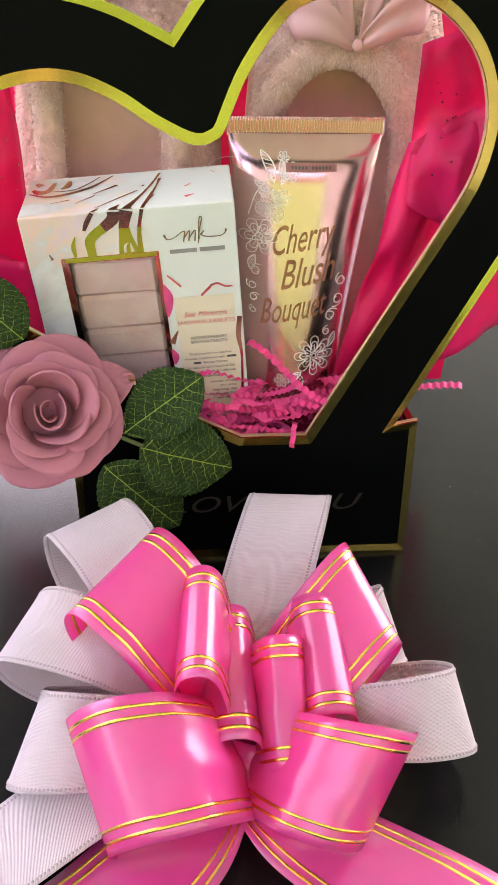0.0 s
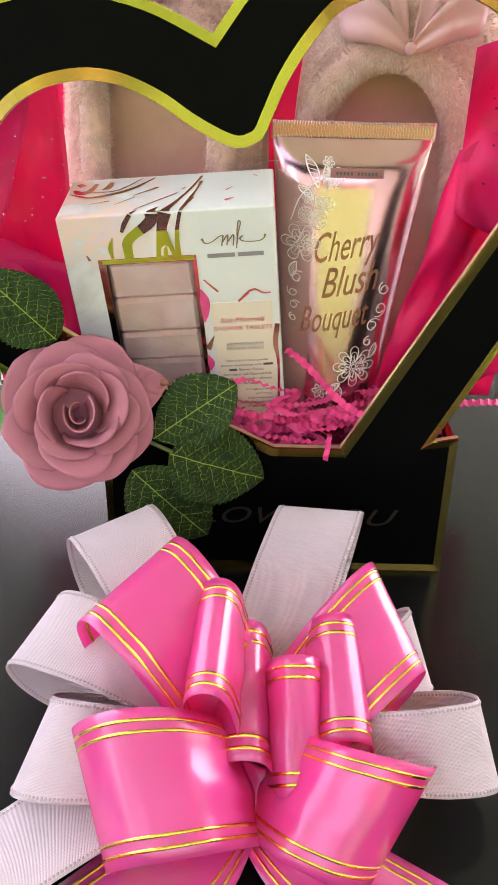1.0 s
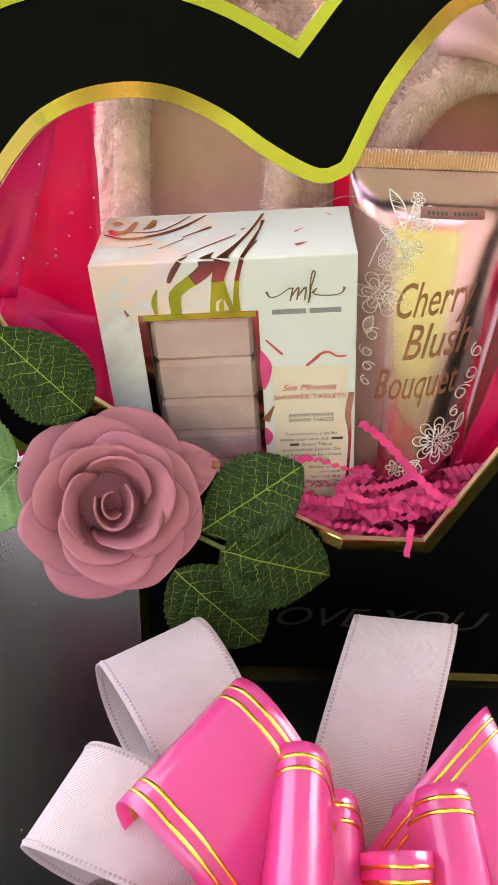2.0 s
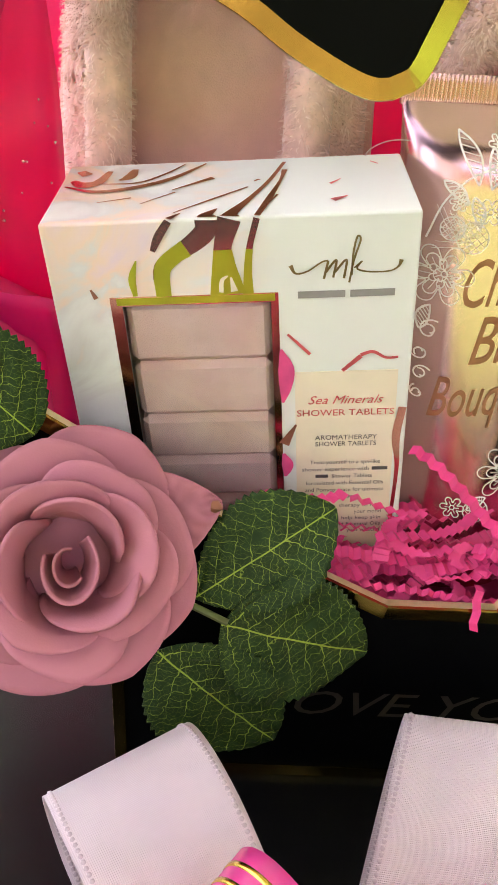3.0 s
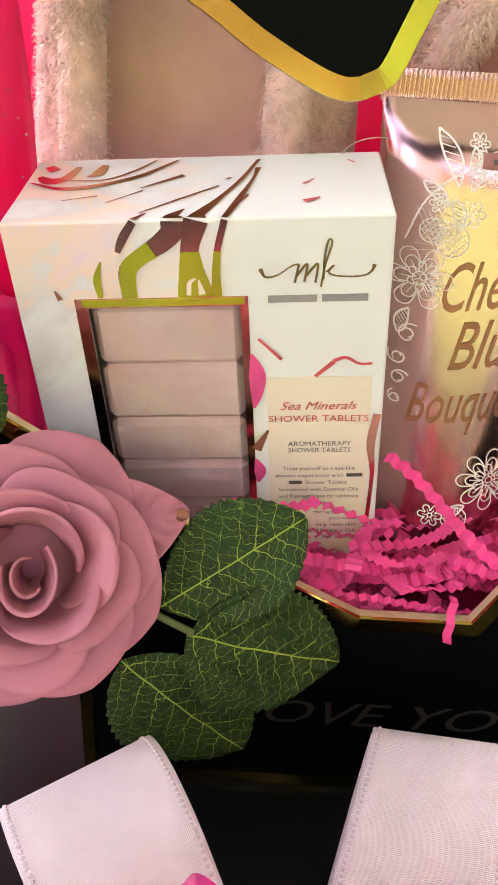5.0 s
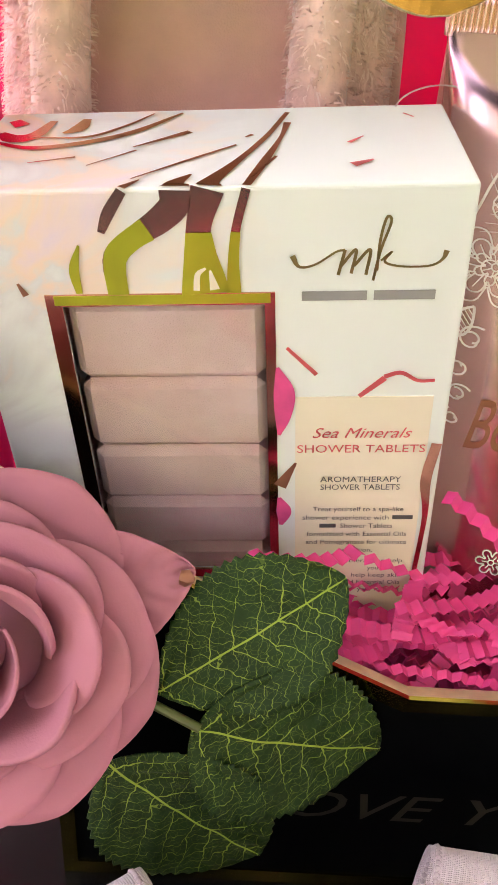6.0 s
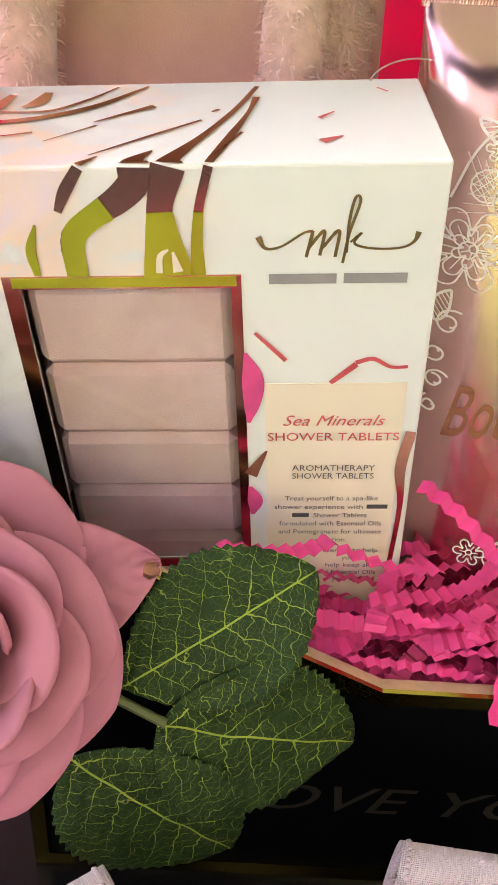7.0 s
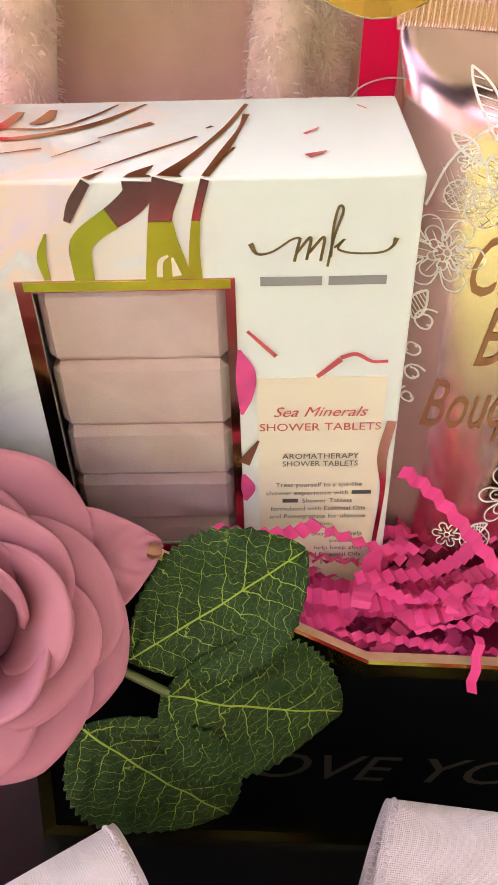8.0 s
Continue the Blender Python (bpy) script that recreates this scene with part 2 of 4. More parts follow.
def sheet(P, thick=0.0, uvs=None):
    """A bmesh from a grid of points (nu, nv, 3), with thickness and UVs."""
    nu, nv = P.shape[:2]
    bm = bmesh.new()
    lay = bm.loops.layers.uv.new("UVMap")
    du, dv = np.gradient(P, axis=0), np.gradient(P, axis=1)
    N = np.cross(du, dv)
    N /= np.maximum(np.linalg.norm(N, axis=2, keepdims=True), 1e-12)
    sides = [P] if not thick else [P + N * thick / 2, P - N * thick / 2]
    V = [[[bm.verts.new(Q[i, j]) for j in range(nv)] for i in range(nu)] for Q in sides]

    def uv_of(i, j):
        return uvs[i, j] if uvs is not None else (i / (nu - 1), j / (nv - 1))

    def face(ids):
        f = bm.faces.new([V[s][i][j] for s, i, j in ids])
        for lp, (s, i, j) in zip(f.loops, ids):
            lp[lay].uv = uv_of(i, j)

    for i in range(nu - 1):
        for j in range(nv - 1):
            face([(0, i, j), (0, i + 1, j), (0, i + 1, j + 1), (0, i, j + 1)])
            if thick:
                face([(1, i, j), (1, i, j + 1), (1, i + 1, j + 1), (1, i + 1, j)])
    if thick:
        for i in range(nu - 1):
            face([(0, i, 0), (1, i, 0), (1, i + 1, 0), (0, i + 1, 0)])
            face([(0, i, nv - 1), (0, i + 1, nv - 1), (1, i + 1, nv - 1), (1, i, nv - 1)])
        for j in range(nv - 1):
            face([(0, 0, j), (0, 0, j + 1), (1, 0, j + 1), (1, 0, j)])
            face([(0, nu - 1, j), (1, nu - 1, j), (1, nu - 1, j + 1), (0, nu - 1, j + 1)])
    return bm


def box_bm(x0, x1, y0, y1, z0, z1, bevel=0.0, seg=2):
    bm = bmesh.new()
    bmesh.ops.create_cube(bm, size=1)
    bmesh.ops.scale(bm, vec=(x1 - x0, y1 - y0, z1 - z0), verts=bm.verts)
    bmesh.ops.translate(bm, vec=((x0 + x1) / 2, (y0 + y1) / 2, (z0 + z1) / 2), verts=bm.verts)
    if bevel:
        bmesh.ops.bevel(bm, geom=bm.edges[:], offset=bevel, segments=seg, profile=0.5, affect="EDGES")
    return bm


def sweep(points, radius, sides=8):
    """A round tube along points; radius a number or one per point."""
    P = np.array(points, float)
    n = len(P)
    R = np.full(n, radius) if np.isscalar(radius) else np.array(radius)
    T = np.gradient(P, axis=0)
    T /= np.maximum(np.linalg.norm(T, axis=1, keepdims=True), 1e-12)
    up = np.array([0.3, 0.2, 0.93])
    G = np.zeros((n, sides + 1, 3))
    for i in range(n):
        a = np.cross(T[i], up)
        a /= max(np.linalg.norm(a), 1e-9)
        b = np.cross(T[i], a)
        for j in range(sides + 1):
            w = 2 * math.pi * j / sides
            G[i, j] = P[i] + R[i] * (a * math.cos(w) + b * math.sin(w))
    return sheet(G)


def stroke2d(pts, widths, n=24):
    """A flat brush stroke: a strip of quads round a smooth line, as two rows of 2-D points."""
    c = spline([(*p, w) for p, w in zip(pts, widths)], n)
    t = np.gradient(c[:, :2], axis=0)
    t /= np.maximum(np.linalg.norm(t, axis=1, keepdims=True), 1e-12)
    nrm = np.stack([-t[:, 1], t[:, 0]], 1)
    w = np.maximum(c[:, 2:3], 0.00003) / 2
    return c[:, :2] + nrm * w, c[:, :2] - nrm * w


def lay_strokes(name, strokes, place, material, parent, label="", n=24):
    """Strokes laid on a surface by place(x, z), joined into one printed part."""
    bm = bmesh.new()
    for pts, widths in strokes:
        if isinstance(widths, (int, float)):
            widths = [widths] * len(pts)
        a, b = stroke2d(pts, widths, n)
        va = [bm.verts.new(place(*p)) for p in a]
        vb = [bm.verts.new(place(*p)) for p in b]
        for i in range(n - 1):
            bm.faces.new((va[i], va[i + 1], vb[i + 1], vb[i]))
    return part(name, bm, material, parent, label)


def letters(name, text, x, z, height, place, material, parent, align="LEFT", width=None, shear=0.0, bold=0.0):
    """Built-in font, laid on a surface by place(x, z); width sets the length of the line."""
    cu = bpy.data.curves.new(name, "FONT")
    cu.body, cu.size, cu.shear, cu.offset, cu.resolution_u = text, 1.0, shear, bold, 3
    tmp = bpy.data.objects.new(name, cu)
    scene.collection.objects.link(tmp)
    bpy.context.view_layer.update()
    me = bpy.data.meshes.new_from_object(tmp)
    bpy.data.objects.remove(tmp)
    bm = bmesh.new()
    bm.from_mesh(me)
    bmesh.ops.subdivide_edges(bm, edges=[e for e in bm.edges if e.calc_length() > 0.25], cuts=2)
    xs = [v.co.x for v in bm.verts]
    lo, hi = min(xs), max(xs)
    k = height / 0.7
    kx = width / (hi - lo) if width else k
    off = {"LEFT": 0.0, "CENTER": 0.5, "RIGHT": 1.0}[align] * (hi - lo) * kx
    for v in bm.verts:
        v.co = place(x + (v.co.x - lo) * kx - off, z + v.co.y * k)
    bmesh.ops.recalc_face_normals(bm, faces=bm.faces[:])
    return part(name, bm, material, parent, smooth=False)


# ---- room and table ----
def build_room():
    table = thing("table", "dark polished stone table top with faint pale specks", "table")
    top = box_bm(-0.75, 0.75, -0.68, 0.62, -0.03, 0.0, 0.003)
    part("tabletop", top, M_TABLE, table, smooth=False)
    for sx in (-0.68, 0.68):
        for sy in (-0.60, 0.55):
            part("leg", box_bm(sx - 0.03, sx + 0.03, sy - 0.03, sy + 0.03, -0.75, -0.03, 0.004), M_TABLE, table, smooth=False)
    rng = random.Random(5)
    bm = bmesh.new()
    for i in range(45):
        x, y = rng.choice((-1, 1)) * rng.uniform(0.1, 0.24), rng.uniform(-0.2, 0.12)
        bmesh.ops.create_icosphere(bm, subdivisions=1, radius=rng.uniform(0.00015, 0.0004),
                                   matrix=Matrix.Translation((x, y, 0.0001)) @ Matrix.Diagonal((1, 1, 0.3, 1)))
    tagged(part("dust_specks", bm, M_SPECK), "tiny pale dust specks on the dark table", "dust", kind="stuff")
    for name, a in (("floor", (-1.0, 1.4, -0.95, 1.5, -0.80, -0.75)), ("ceiling", (-1.0, 1.4, -0.95, 1.5, 1.75, 1.85)),
                    ("wall_north_sill", (-1.0, 1.4, 1.5, 1.6, -0.75, 0.30)), ("wall_north_top", (-1.0, 1.4, 1.5, 1.6, 0.95, 1.75)),
                    ("wall_north_left", (-1.0, -0.80, 1.5, 1.6, 0.30, 0.95)), ("wall_north_right", (-0.28, 1.4, 1.5, 1.6, 0.30, 0.95)), ("wall_east_sill", (1.3, 1.4, -0.85, 1.5, -0.75, 0.02)), ("wall_east_top", (1.3, 1.4, -0.85, 1.5, 1.40, 1.75)),
                    ("wall_east_left", (1.3, 1.4, -0.85, 0.15, 0.02, 1.40)), ("wall_east_right", (1.3, 1.4, 1.40, 1.5, 0.02, 1.40)),
                    ("wall_west_sill", (-1.0, -0.9, -0.85, 1.5, -0.75, 0.02)), ("wall_west_top", (-1.0, -0.9, -0.85, 1.5, 1.70, 1.75)),
                    ("wall_west_left", (-1.0, -0.9, -0.85, -0.75, 0.02, 1.70)), ("wall_west_right", (-1.0, -0.9, 1.45, 1.5, 0.02, 1.70)),
                    ("wall_south_left", (-1.0, -0.50, -0.95, -0.85, -0.75, 1.75)), ("wall_south_right", (0.50, 1.4, -0.95, -0.85, -0.75, 1.75)),
                    ("wall_south_top", (-0.50, 0.50, -0.95, -0.85, 0.72, 1.75)), ("wall_south_sill", (-0.50, 0.50, -0.95, -0.85, -0.75, -0.35))):
        tagged(part(name, box_bm(*a), M_WALL, smooth=False), "plain pale painted " + name.split("_")[0], name.split("_")[0], kind="structure")
    g = sheet(np.array([[(x, y, -0.9 + 0.30 * min(max(-y - 2.5, 0), 8.5)) for y in np.linspace(-60, 60, 60)] for x in np.linspace(-60, 60, 24)]))
    tagged(part("ground", g, M_GRASS), "sunlit green lawn outside the window", "lawn", kind="structure")
    # unseen hedge, added so that foil and tube reflect brown above the lawn
    H = np.array([[(x, -10.5 + 0.5 * noise.noise(Vector((x * 0.9, z * 0.9, 3))) + 0.25 * noise.noise(Vector((x * 4, z * 4, 5))), z)
                   for z in np.linspace(1.2, 3.8, 28)] for x in np.linspace(-9, 9, 150)])
    H[:, -1, 2] += np.array([0.6 * noise.noise(Vector((i * 0.35, 0, 8))) for i in range(150)])
    tagged(part("backdrop", sheet(H, 0.3), M_REFLECTHEDGE), "unseen brown hedge added above the lawn for reflections in the foil", "hedge", kind="structure")


build_room()

# ---- heart carrier box ----
TILT_HEART, CUSP = radians(14), (0.0174, 0.061)
INNER_RIGHT = [(0.004, 0.1846), (0.0109, 0.1862), (0.015, 0.190), (0.0182, 0.1944), (0.0303, 0.2099), (0.0468, 0.2243), (0.0606, 0.2312), (0.084, 0.2313),
               (0.100, 0.2278), (0.115, 0.2195), (0.1268, 0.2075), (0.1345, 0.193), (0.1375, 0.177), (0.1355, 0.158), (0.1258, 0.137), (0.109, 0.117)]
INNER_LEFT = [(0.004, 0.1846), (-0.0015, 0.1857), (-0.0088, 0.1903), (-0.0204, 0.2005), (-0.0300, 0.2108), (-0.0405, 0.2193), (-0.050, 0.2248), (-0.062, 0.2283),
              (-0.0762, 0.2292), (-0.088, 0.2272), (-0.0985, 0.2228), (-0.1135, 0.2118), (-0.1238, 0.2010), (-0.1308, 0.1865), (-0.1347, 0.1715), (-0.1340, 0.157), (-0.1250, 0.138), (-0.108, 0.1182)]
OUTER = [(0.0, 0.234), (0.02, 0.250), (0.04, 0.261), (0.062, 0.268), (0.085, 0.2695), (0.108, 0.2665), (0.133, 0.255), (0.154, 0.237),
         (0.169, 0.213), (0.1755, 0.185), (0.1735, 0.158), (0.165, 0.131), (0.150, 0.105)]


def heart_xz(u, v):
    c, s = math.cos(TILT_HEART), math.sin(TILT_HEART)
    return (CUSP[0] + u * c - v * s, CUSP[1] + u * s + v * c)


def inner_loop():
    right = [heart_xz(*p) for p in spline(INNER_RIGHT, 52)]
    left = [heart_xz(*p) for p in spline(INNER_LEFT, 52)]
    return right + [(0.0320, 0.0830), (-0.0050, 0.0830), (-0.0290, 0.0950)] + left[:0:-1]


def outer_loop():
    right = [heart_xz(*p) for p in spline(OUTER, 40)]
    left = [heart_xz(-u, v) for u, v in spline(OUTER, 40)]
    return right + [(0.0825, 0.0885), (0.0965, 0.0915), (0.0985, 0.0), (-0.1, 0.0), (-0.1005, 0.089)] + left[:0:-1]


def inset(loop, d):
    """The closed loop moved sideways by d."""
    p = np.array(loop)
    out = []
    n = len(p)
    for i in range(n):
        a, b, c = p[i - 1], p[i], p[(i + 1) % n]
        e1, e2 = (b - a) / max(np.linalg.norm(b - a), 1e-9), (c - b) / max(np.linalg.norm(c - b), 1e-9)
        n1, n2 = np.array([-e1[1], e1[0]]), np.array([-e2[1], e2[0]])
        m = n1 + n2
        k = max(m @ m / 2, 0.5)
        out.append(b + m * d / k)
    return out


def build_carrier():
    box = thing("gift_box", "black card gift box with tilted heart cut-out and gold foil edges", "gift box")
    T = 0.003
    inner, outer = inner_loop(), outer_loop()
    bm = bmesh.new()
    vi = [bm.verts.new((x, 0, z)) for x, z in inner]
    vo = [bm.verts.new((x, 0, z)) for x, z in outer]
    ed = [bm.edges.new((l[i], l[(i + 1) % len(l)])) for l in (vi, vo) for i in range(len(l))]
    bmesh.ops.triangle_fill(bm, edges=ed, use_beauty=True, use_dissolve=False)
    bmesh.ops.recalc_face_normals(bm, faces=bm.faces[:])
    if sum(f.normal.y for f in bm.faces) > 0:
        bmesh.ops.reverse_faces(bm, faces=bm.faces[:])
    back = bmesh.ops.duplicate(bm, geom=bm.faces[:])
    bv = [g for g in back["geom"] if isinstance(g, bmesh.types.BMVert)]
    bmesh.ops.translate(bm, vec=(0, T, 0), verts=bv)
    bmesh.ops.reverse_faces(bm, faces=[g for g in back["geom"] if isinstance(g, bmesh.types.BMFace)])
    part("heart_panel", bm, M_CARD, box, "black card front with heart opening", smooth=False)
    # gilded cut edges
    for name, loop, sgn in (("opening_edge", inner, 1), ("outline_edge", outer, 1)):
        G = np.array([[(x, -0.0002 if j == 0 else T + 0.0002, z) for j in range(2)] for x, z in loop + loop[:1]])
        part(name, sheet(G), M_EDGE, box, "pale gilded cut edge", smooth=False)
    # foil borders on the face
    for name, loop, d in (("opening_border", inner, 0.0055), ("outline_border", outer, -0.0046)):
        best = None
        for s in (1, -1):
            q = inset(loop, d * s)
            area = abs(sum(a[0] * b[1] - b[0] * a[1] for a, b in zip(q, q[1:] + q[:1])))
            if best is None or (area > best[0]) == (d > 0):
                best = (area, q)
        G = np.array([[(p[0], -0.0001, p[1]), (p[0] * 0.94 + q[0] * 0.06, -0.0013, p[1] * 0.94 + q[1] * 0.06), (q[0], -0.0007, q[1]), (q[0], -0.0001, q[1])] for p, q in zip(list(loop) + loop[:1], best[1] + best[1][:1])])
        part(name, sheet(G), M_GOLD, box, "shiny gold foil border", smooth=False)
    D = 0.115
    part("side_panel", box_bm(-0.0995, -0.0965, T, D, 0.0, 0.088), M_CARD, box, smooth=False)
    part("side_panel", box_bm(0.0925, 0.0955, T, D, 0.0, 0.088), M_CARD, box, smooth=False)
    part("back_panel", box_bm(-0.0995, 0.0955, D, D + 0.003, 0.0, 0.088), M_CARD, box, smooth=False)
    part("bottom_panel", box_bm(-0.0965, 0.0925, T, D, 0.0, 0.003), M_CARD, box, smooth=False)
    # gilded rim along the side panels
    for x0, x1 in ((-0.1, -0.096), (0.092, 0.096)):
        part("rim", box_bm(x0, x1, T, D, 0.088, 0.0888), M_GOLD, box, smooth=False)
    face = lambda x, z: Vector((x, -0.0004, z))
    for text, x, w in (("LOVE", -0.0465, 0.058), ("YOU", 0.0190, 0.050)):
        letters("lettering", text, x, 0.0318, 0.0115, face, M_DIMGOLD, box, width=w, shear=0.35)
    return box


build_carrier()


# ---- boxed shower tablets ----
def carton_bm(W, H, D, x0, x1, zt, zb):
    """A closed carton with a window cut through its front, one connected shell."""
    bm = bmesh.new()
    v = lambda *p: bm.verts.new(p)
    o = [v(-W / 2, 0, -H), v(W / 2, 0, -H), v(W / 2, 0, 0), v(-W / 2, 0, 0)]
    b = [v(-W / 2, D, -H), v(W / 2, D, -H), v(W / 2, D, 0), v(-W / 2, D, 0)]
    w = [v(x0, 0, zb), v(x1, 0, zb), v(x1, 0, zt), v(x0, 0, zt)]
    r = [v(x0, 0.0008, zb), v(x1, 0.0008, zb), v(x1, 0.0008, zt), v(x0, 0.0008, zt)]
    for i in range(4):
        k = (i + 1) % 4
        bm.faces.new((o[i], o[k], w[k], w[i]))
        bm.faces.new((w[i], w[k], r[k], r[i]))
        bm.faces.new((o[k], o[i], b[i], b[k]))
    bm.faces.new((b[1], b[0], b[3], b[2]))
    outer = [e for e in bm.edges if all(x in o or x in b for x in e.verts)]
    bmesh.ops.bevel(bm, geom=outer, offset=0.0009, segments=3, profile=0.5, affect="EDGES")
    return bm


def build_tablet_box():
    W, H, D = 0.1094, 0.134, 0.0508
    root = thing("product_box", "white marbled carton with foil print and window of pink tablets", "carton",
                 pose(-0.0639, 0.0120, 0.2078, 9.4, -5.1, -1.0))
    x0, x1, zt, zb = -0.0338, 0.0112, -0.0265, -0.112
    part("carton", carton_bm(W, H, D, x0, x1, zt, zb), M_MARBLE, root, smooth=False)
    front = lambda x, z: Vector((x, -0.0003, z))
    inked = lambda x, z: Vector((x, -0.0006, z))
    on_top = lambda x, y: Vector((x, y, 0.0003))

    def strokes(name, items, place, material):
        for it in items:
            lay_strokes(name, [it], place, material, root)

    a, b, c, d = -0.0373, 0.0135, -0.0236, -0.1150
    for q in ((a, b, zt, c), (a, x0, zb, zt), (x1, b, zb, zt), (a, b, d, zb)):
        part("foil_frame", box_bm(q[0], q[1], -0.0004, 0.0004, q[2], q[3]), M_ROSEFOIL, root, smooth=False)
    z = zt - 0.0002
    for h in (0.0212, 0.0206, 0.0176, 0.0172, 0.0204):
        bm = box_bm(x0 + 0.0002, x1 - 0.0002, 0.0015, 0.034, z - h, z, 0.0022, 1)
        for v in bm.verts:
            v.co.y += 0.0003 * noise.noise(v.co * 160)
        part("tablet", bm, M_TABLET, root, smooth=False)
        z -= h + 0.0003
    part("inner_tray", box_bm(x0 - 0.004, x1 + 0.004, 0.035, 0.036, zb, zt), M_ROSE, root, smooth=False)
    film = part("window_film", box_bm(x0 - 0.001, x1 + 0.001, 0.0011, 0.0013, zb - 0.001, zt + 0.001), M_FILM, root, "clear plastic film", smooth=False)
    film.visible_shadow = False
    part("text_panel", box_bm(0.0180, 0.0508, -0.00025, 0.0004, -0.1325, -0.0518), M_CREAM, root, smooth=False)
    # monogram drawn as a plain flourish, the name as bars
    mono = [([(0.0163, -0.0128), (0.0178, -0.0150), (0.0212, -0.0146), (0.0255, -0.0122), (0.0275, -0.0118)], [0.0013, 0.0007, 0.0005, 0.0005, 0.0006]),
            ([(0.0275, -0.0118), (0.0262, -0.0168)], 0.0007), ([(0.0267, -0.0150), (0.0298, -0.0118), (0.0290, -0.0165)], 0.0007),
            ([(0.0295, -0.0150), (0.0328, -0.0118), (0.0322, -0.0168)], 0.0007),
            ([(0.0338, -0.0180), (0.0350, -0.0120), (0.0368, -0.0066), (0.0358, -0.0058), (0.0348, -0.0100), (0.0345, -0.0160)], 0.0006),
            ([(0.0352, -0.0140), (0.0375, -0.0122), (0.0360, -0.0142), (0.0395, -0.0152), (0.0455, -0.0152), (0.0482, -0.0140), (0.0490, -0.0122)], [0.0005, 0.0005, 0.0006, 0.0005, 0.0005, 0.0007, 0.0013])]
    lay_strokes("monogram", [([(x * 0.985 + 0.0012, (q + 0.0128) * 1.16 - 0.0151) for x, q in p], w) for p, w in mono], front, M_OLIVE, root)
    for q0, q1 in ((0.0193, 0.0334), (0.0349, 0.0481)):
        part("name_bar", box_bm(q0, q1, -0.0005, -0.0003, -0.0257, -0.0235), M_INKSOFT, root, smooth=False)
    letters("script_line", "Sea Minerals", 0.0344, -0.0640, 0.0032, inked, M_REDFOIL, root, "CENTER", 0.0244, 0.4)
    letters("title_line", "SHOWER TABLETS", 0.0344, -0.0687, 0.0025, inked, M_REDFOIL, root, "CENTER", 0.0318)
    letters("subtitle_line", "AROMATHERAPY", 0.0348, -0.0786, 0.0019, inked, M_INK, root, "CENTER", 0.0207)
    letters("subtitle_line", "SHOWER TABLETS", 0.0348, -0.0813, 0.0019, inked, M_INK, root, "CENTER", 0.0205)
    zz = -0.0890
    for text, w in (("Treat yourself to a spa-like", 0.0240), ("shower experience with", 0.0230), ("Shower Tablets", 0.0140), ("formulated with Essential Oils", 0.0270),
                    ("and Pomegranate for ultimate", 0.0275), ("relaxation.", 0.0092)):
        x = 0.0347
        if text == "shower experience with":
            part("name_bar", box_bm(0.0440, 0.0494, -0.0005, -0.0003, zz, zz + 0.0013), M_INK, root, smooth=False)
            x = 0.0315
        if text == "Shower Tablets":
            part("name_bar", box_bm(0.0246, 0.0290, -0.0005, -0.0003, zz, zz + 0.0013), M_INK, root, smooth=False)
            x = 0.0372
        letters("text_line", text, x, zz, 0.00165, inked, M_INK, root, "CENTER", w)
        zz -= 0.0031
    zz -= 0.0012
    for text, w in (("therapy to help", 0.0150), ("your mood", 0.0096), ("help keep skin", 0.0140), ("and Essential Oils", 0.0165), ("your muscles", 0.0120)):
        letters("text_line", text, 0.0480, zz, 0.00165, inked, M_INK, root, "RIGHT", w)
        zz -= 0.0030
    # foil drips above the window
    strokes("foil_drip", [([(-0.0293, -0.0232), (-0.0296, -0.0175), (-0.0278, -0.0119)], [0.0014, 0.0022, 0.0005]),
                          ([(-0.0207, -0.0234), (-0.0206, -0.0150), (-0.0160, -0.0105), (-0.0105, -0.0070), (-0.0068, -0.0036), (-0.0064, -0.0004)], [0.0044, 0.0048, 0.0046, 0.0056, 0.0062, 0.0064]),
                          ([(-0.0226, -0.0092), (-0.0205, -0.0050), (-0.0172, -0.0003)], [0.0016, 0.0026, 0.0022]),
                          ([(-0.0015, -0.0234), (-0.0020, -0.0165), (-0.0022, -0.0090), (0.0002, -0.0003)], [0.0105, 0.0078, 0.0052, 0.0068]),
                          ([(0.0046, -0.0234), (0.0048, -0.0160), (0.0056, -0.0090), (0.0080, -0.0003)], [0.0030, 0.0022, 0.0019, 0.0019])], front, M_ROSEFOIL)
    # painted lime reflection over the lower part of the drips
    strokes("lime_glint_drip", [([(-0.0293, -0.0232), (-0.0296, -0.0175), (-0.0278, -0.0119)], [0.0014, 0.0022, 0.0005]),
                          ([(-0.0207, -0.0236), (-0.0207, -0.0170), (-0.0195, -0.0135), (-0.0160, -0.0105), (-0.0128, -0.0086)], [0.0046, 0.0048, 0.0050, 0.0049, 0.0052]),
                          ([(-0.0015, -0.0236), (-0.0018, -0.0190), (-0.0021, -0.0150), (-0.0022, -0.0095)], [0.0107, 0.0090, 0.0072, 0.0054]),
                          ([(0.0046, -0.0236), (0.0048, -0.0160), (0.0055, -0.0095)], [0.0032, 0.0024, 0.0020])], lambda x, z: Vector((x, -0.00045, z)), M_LIMEGLINT)
    # the same painted reflection along the top bar of the foil frame
    part("lime_glint_band", box_bm(a + 0.002, b - 0.001, -0.0005, -0.0003, zt + 0.0004, c - 0.0002), M_LIMEGLINT, root, smooth=False)
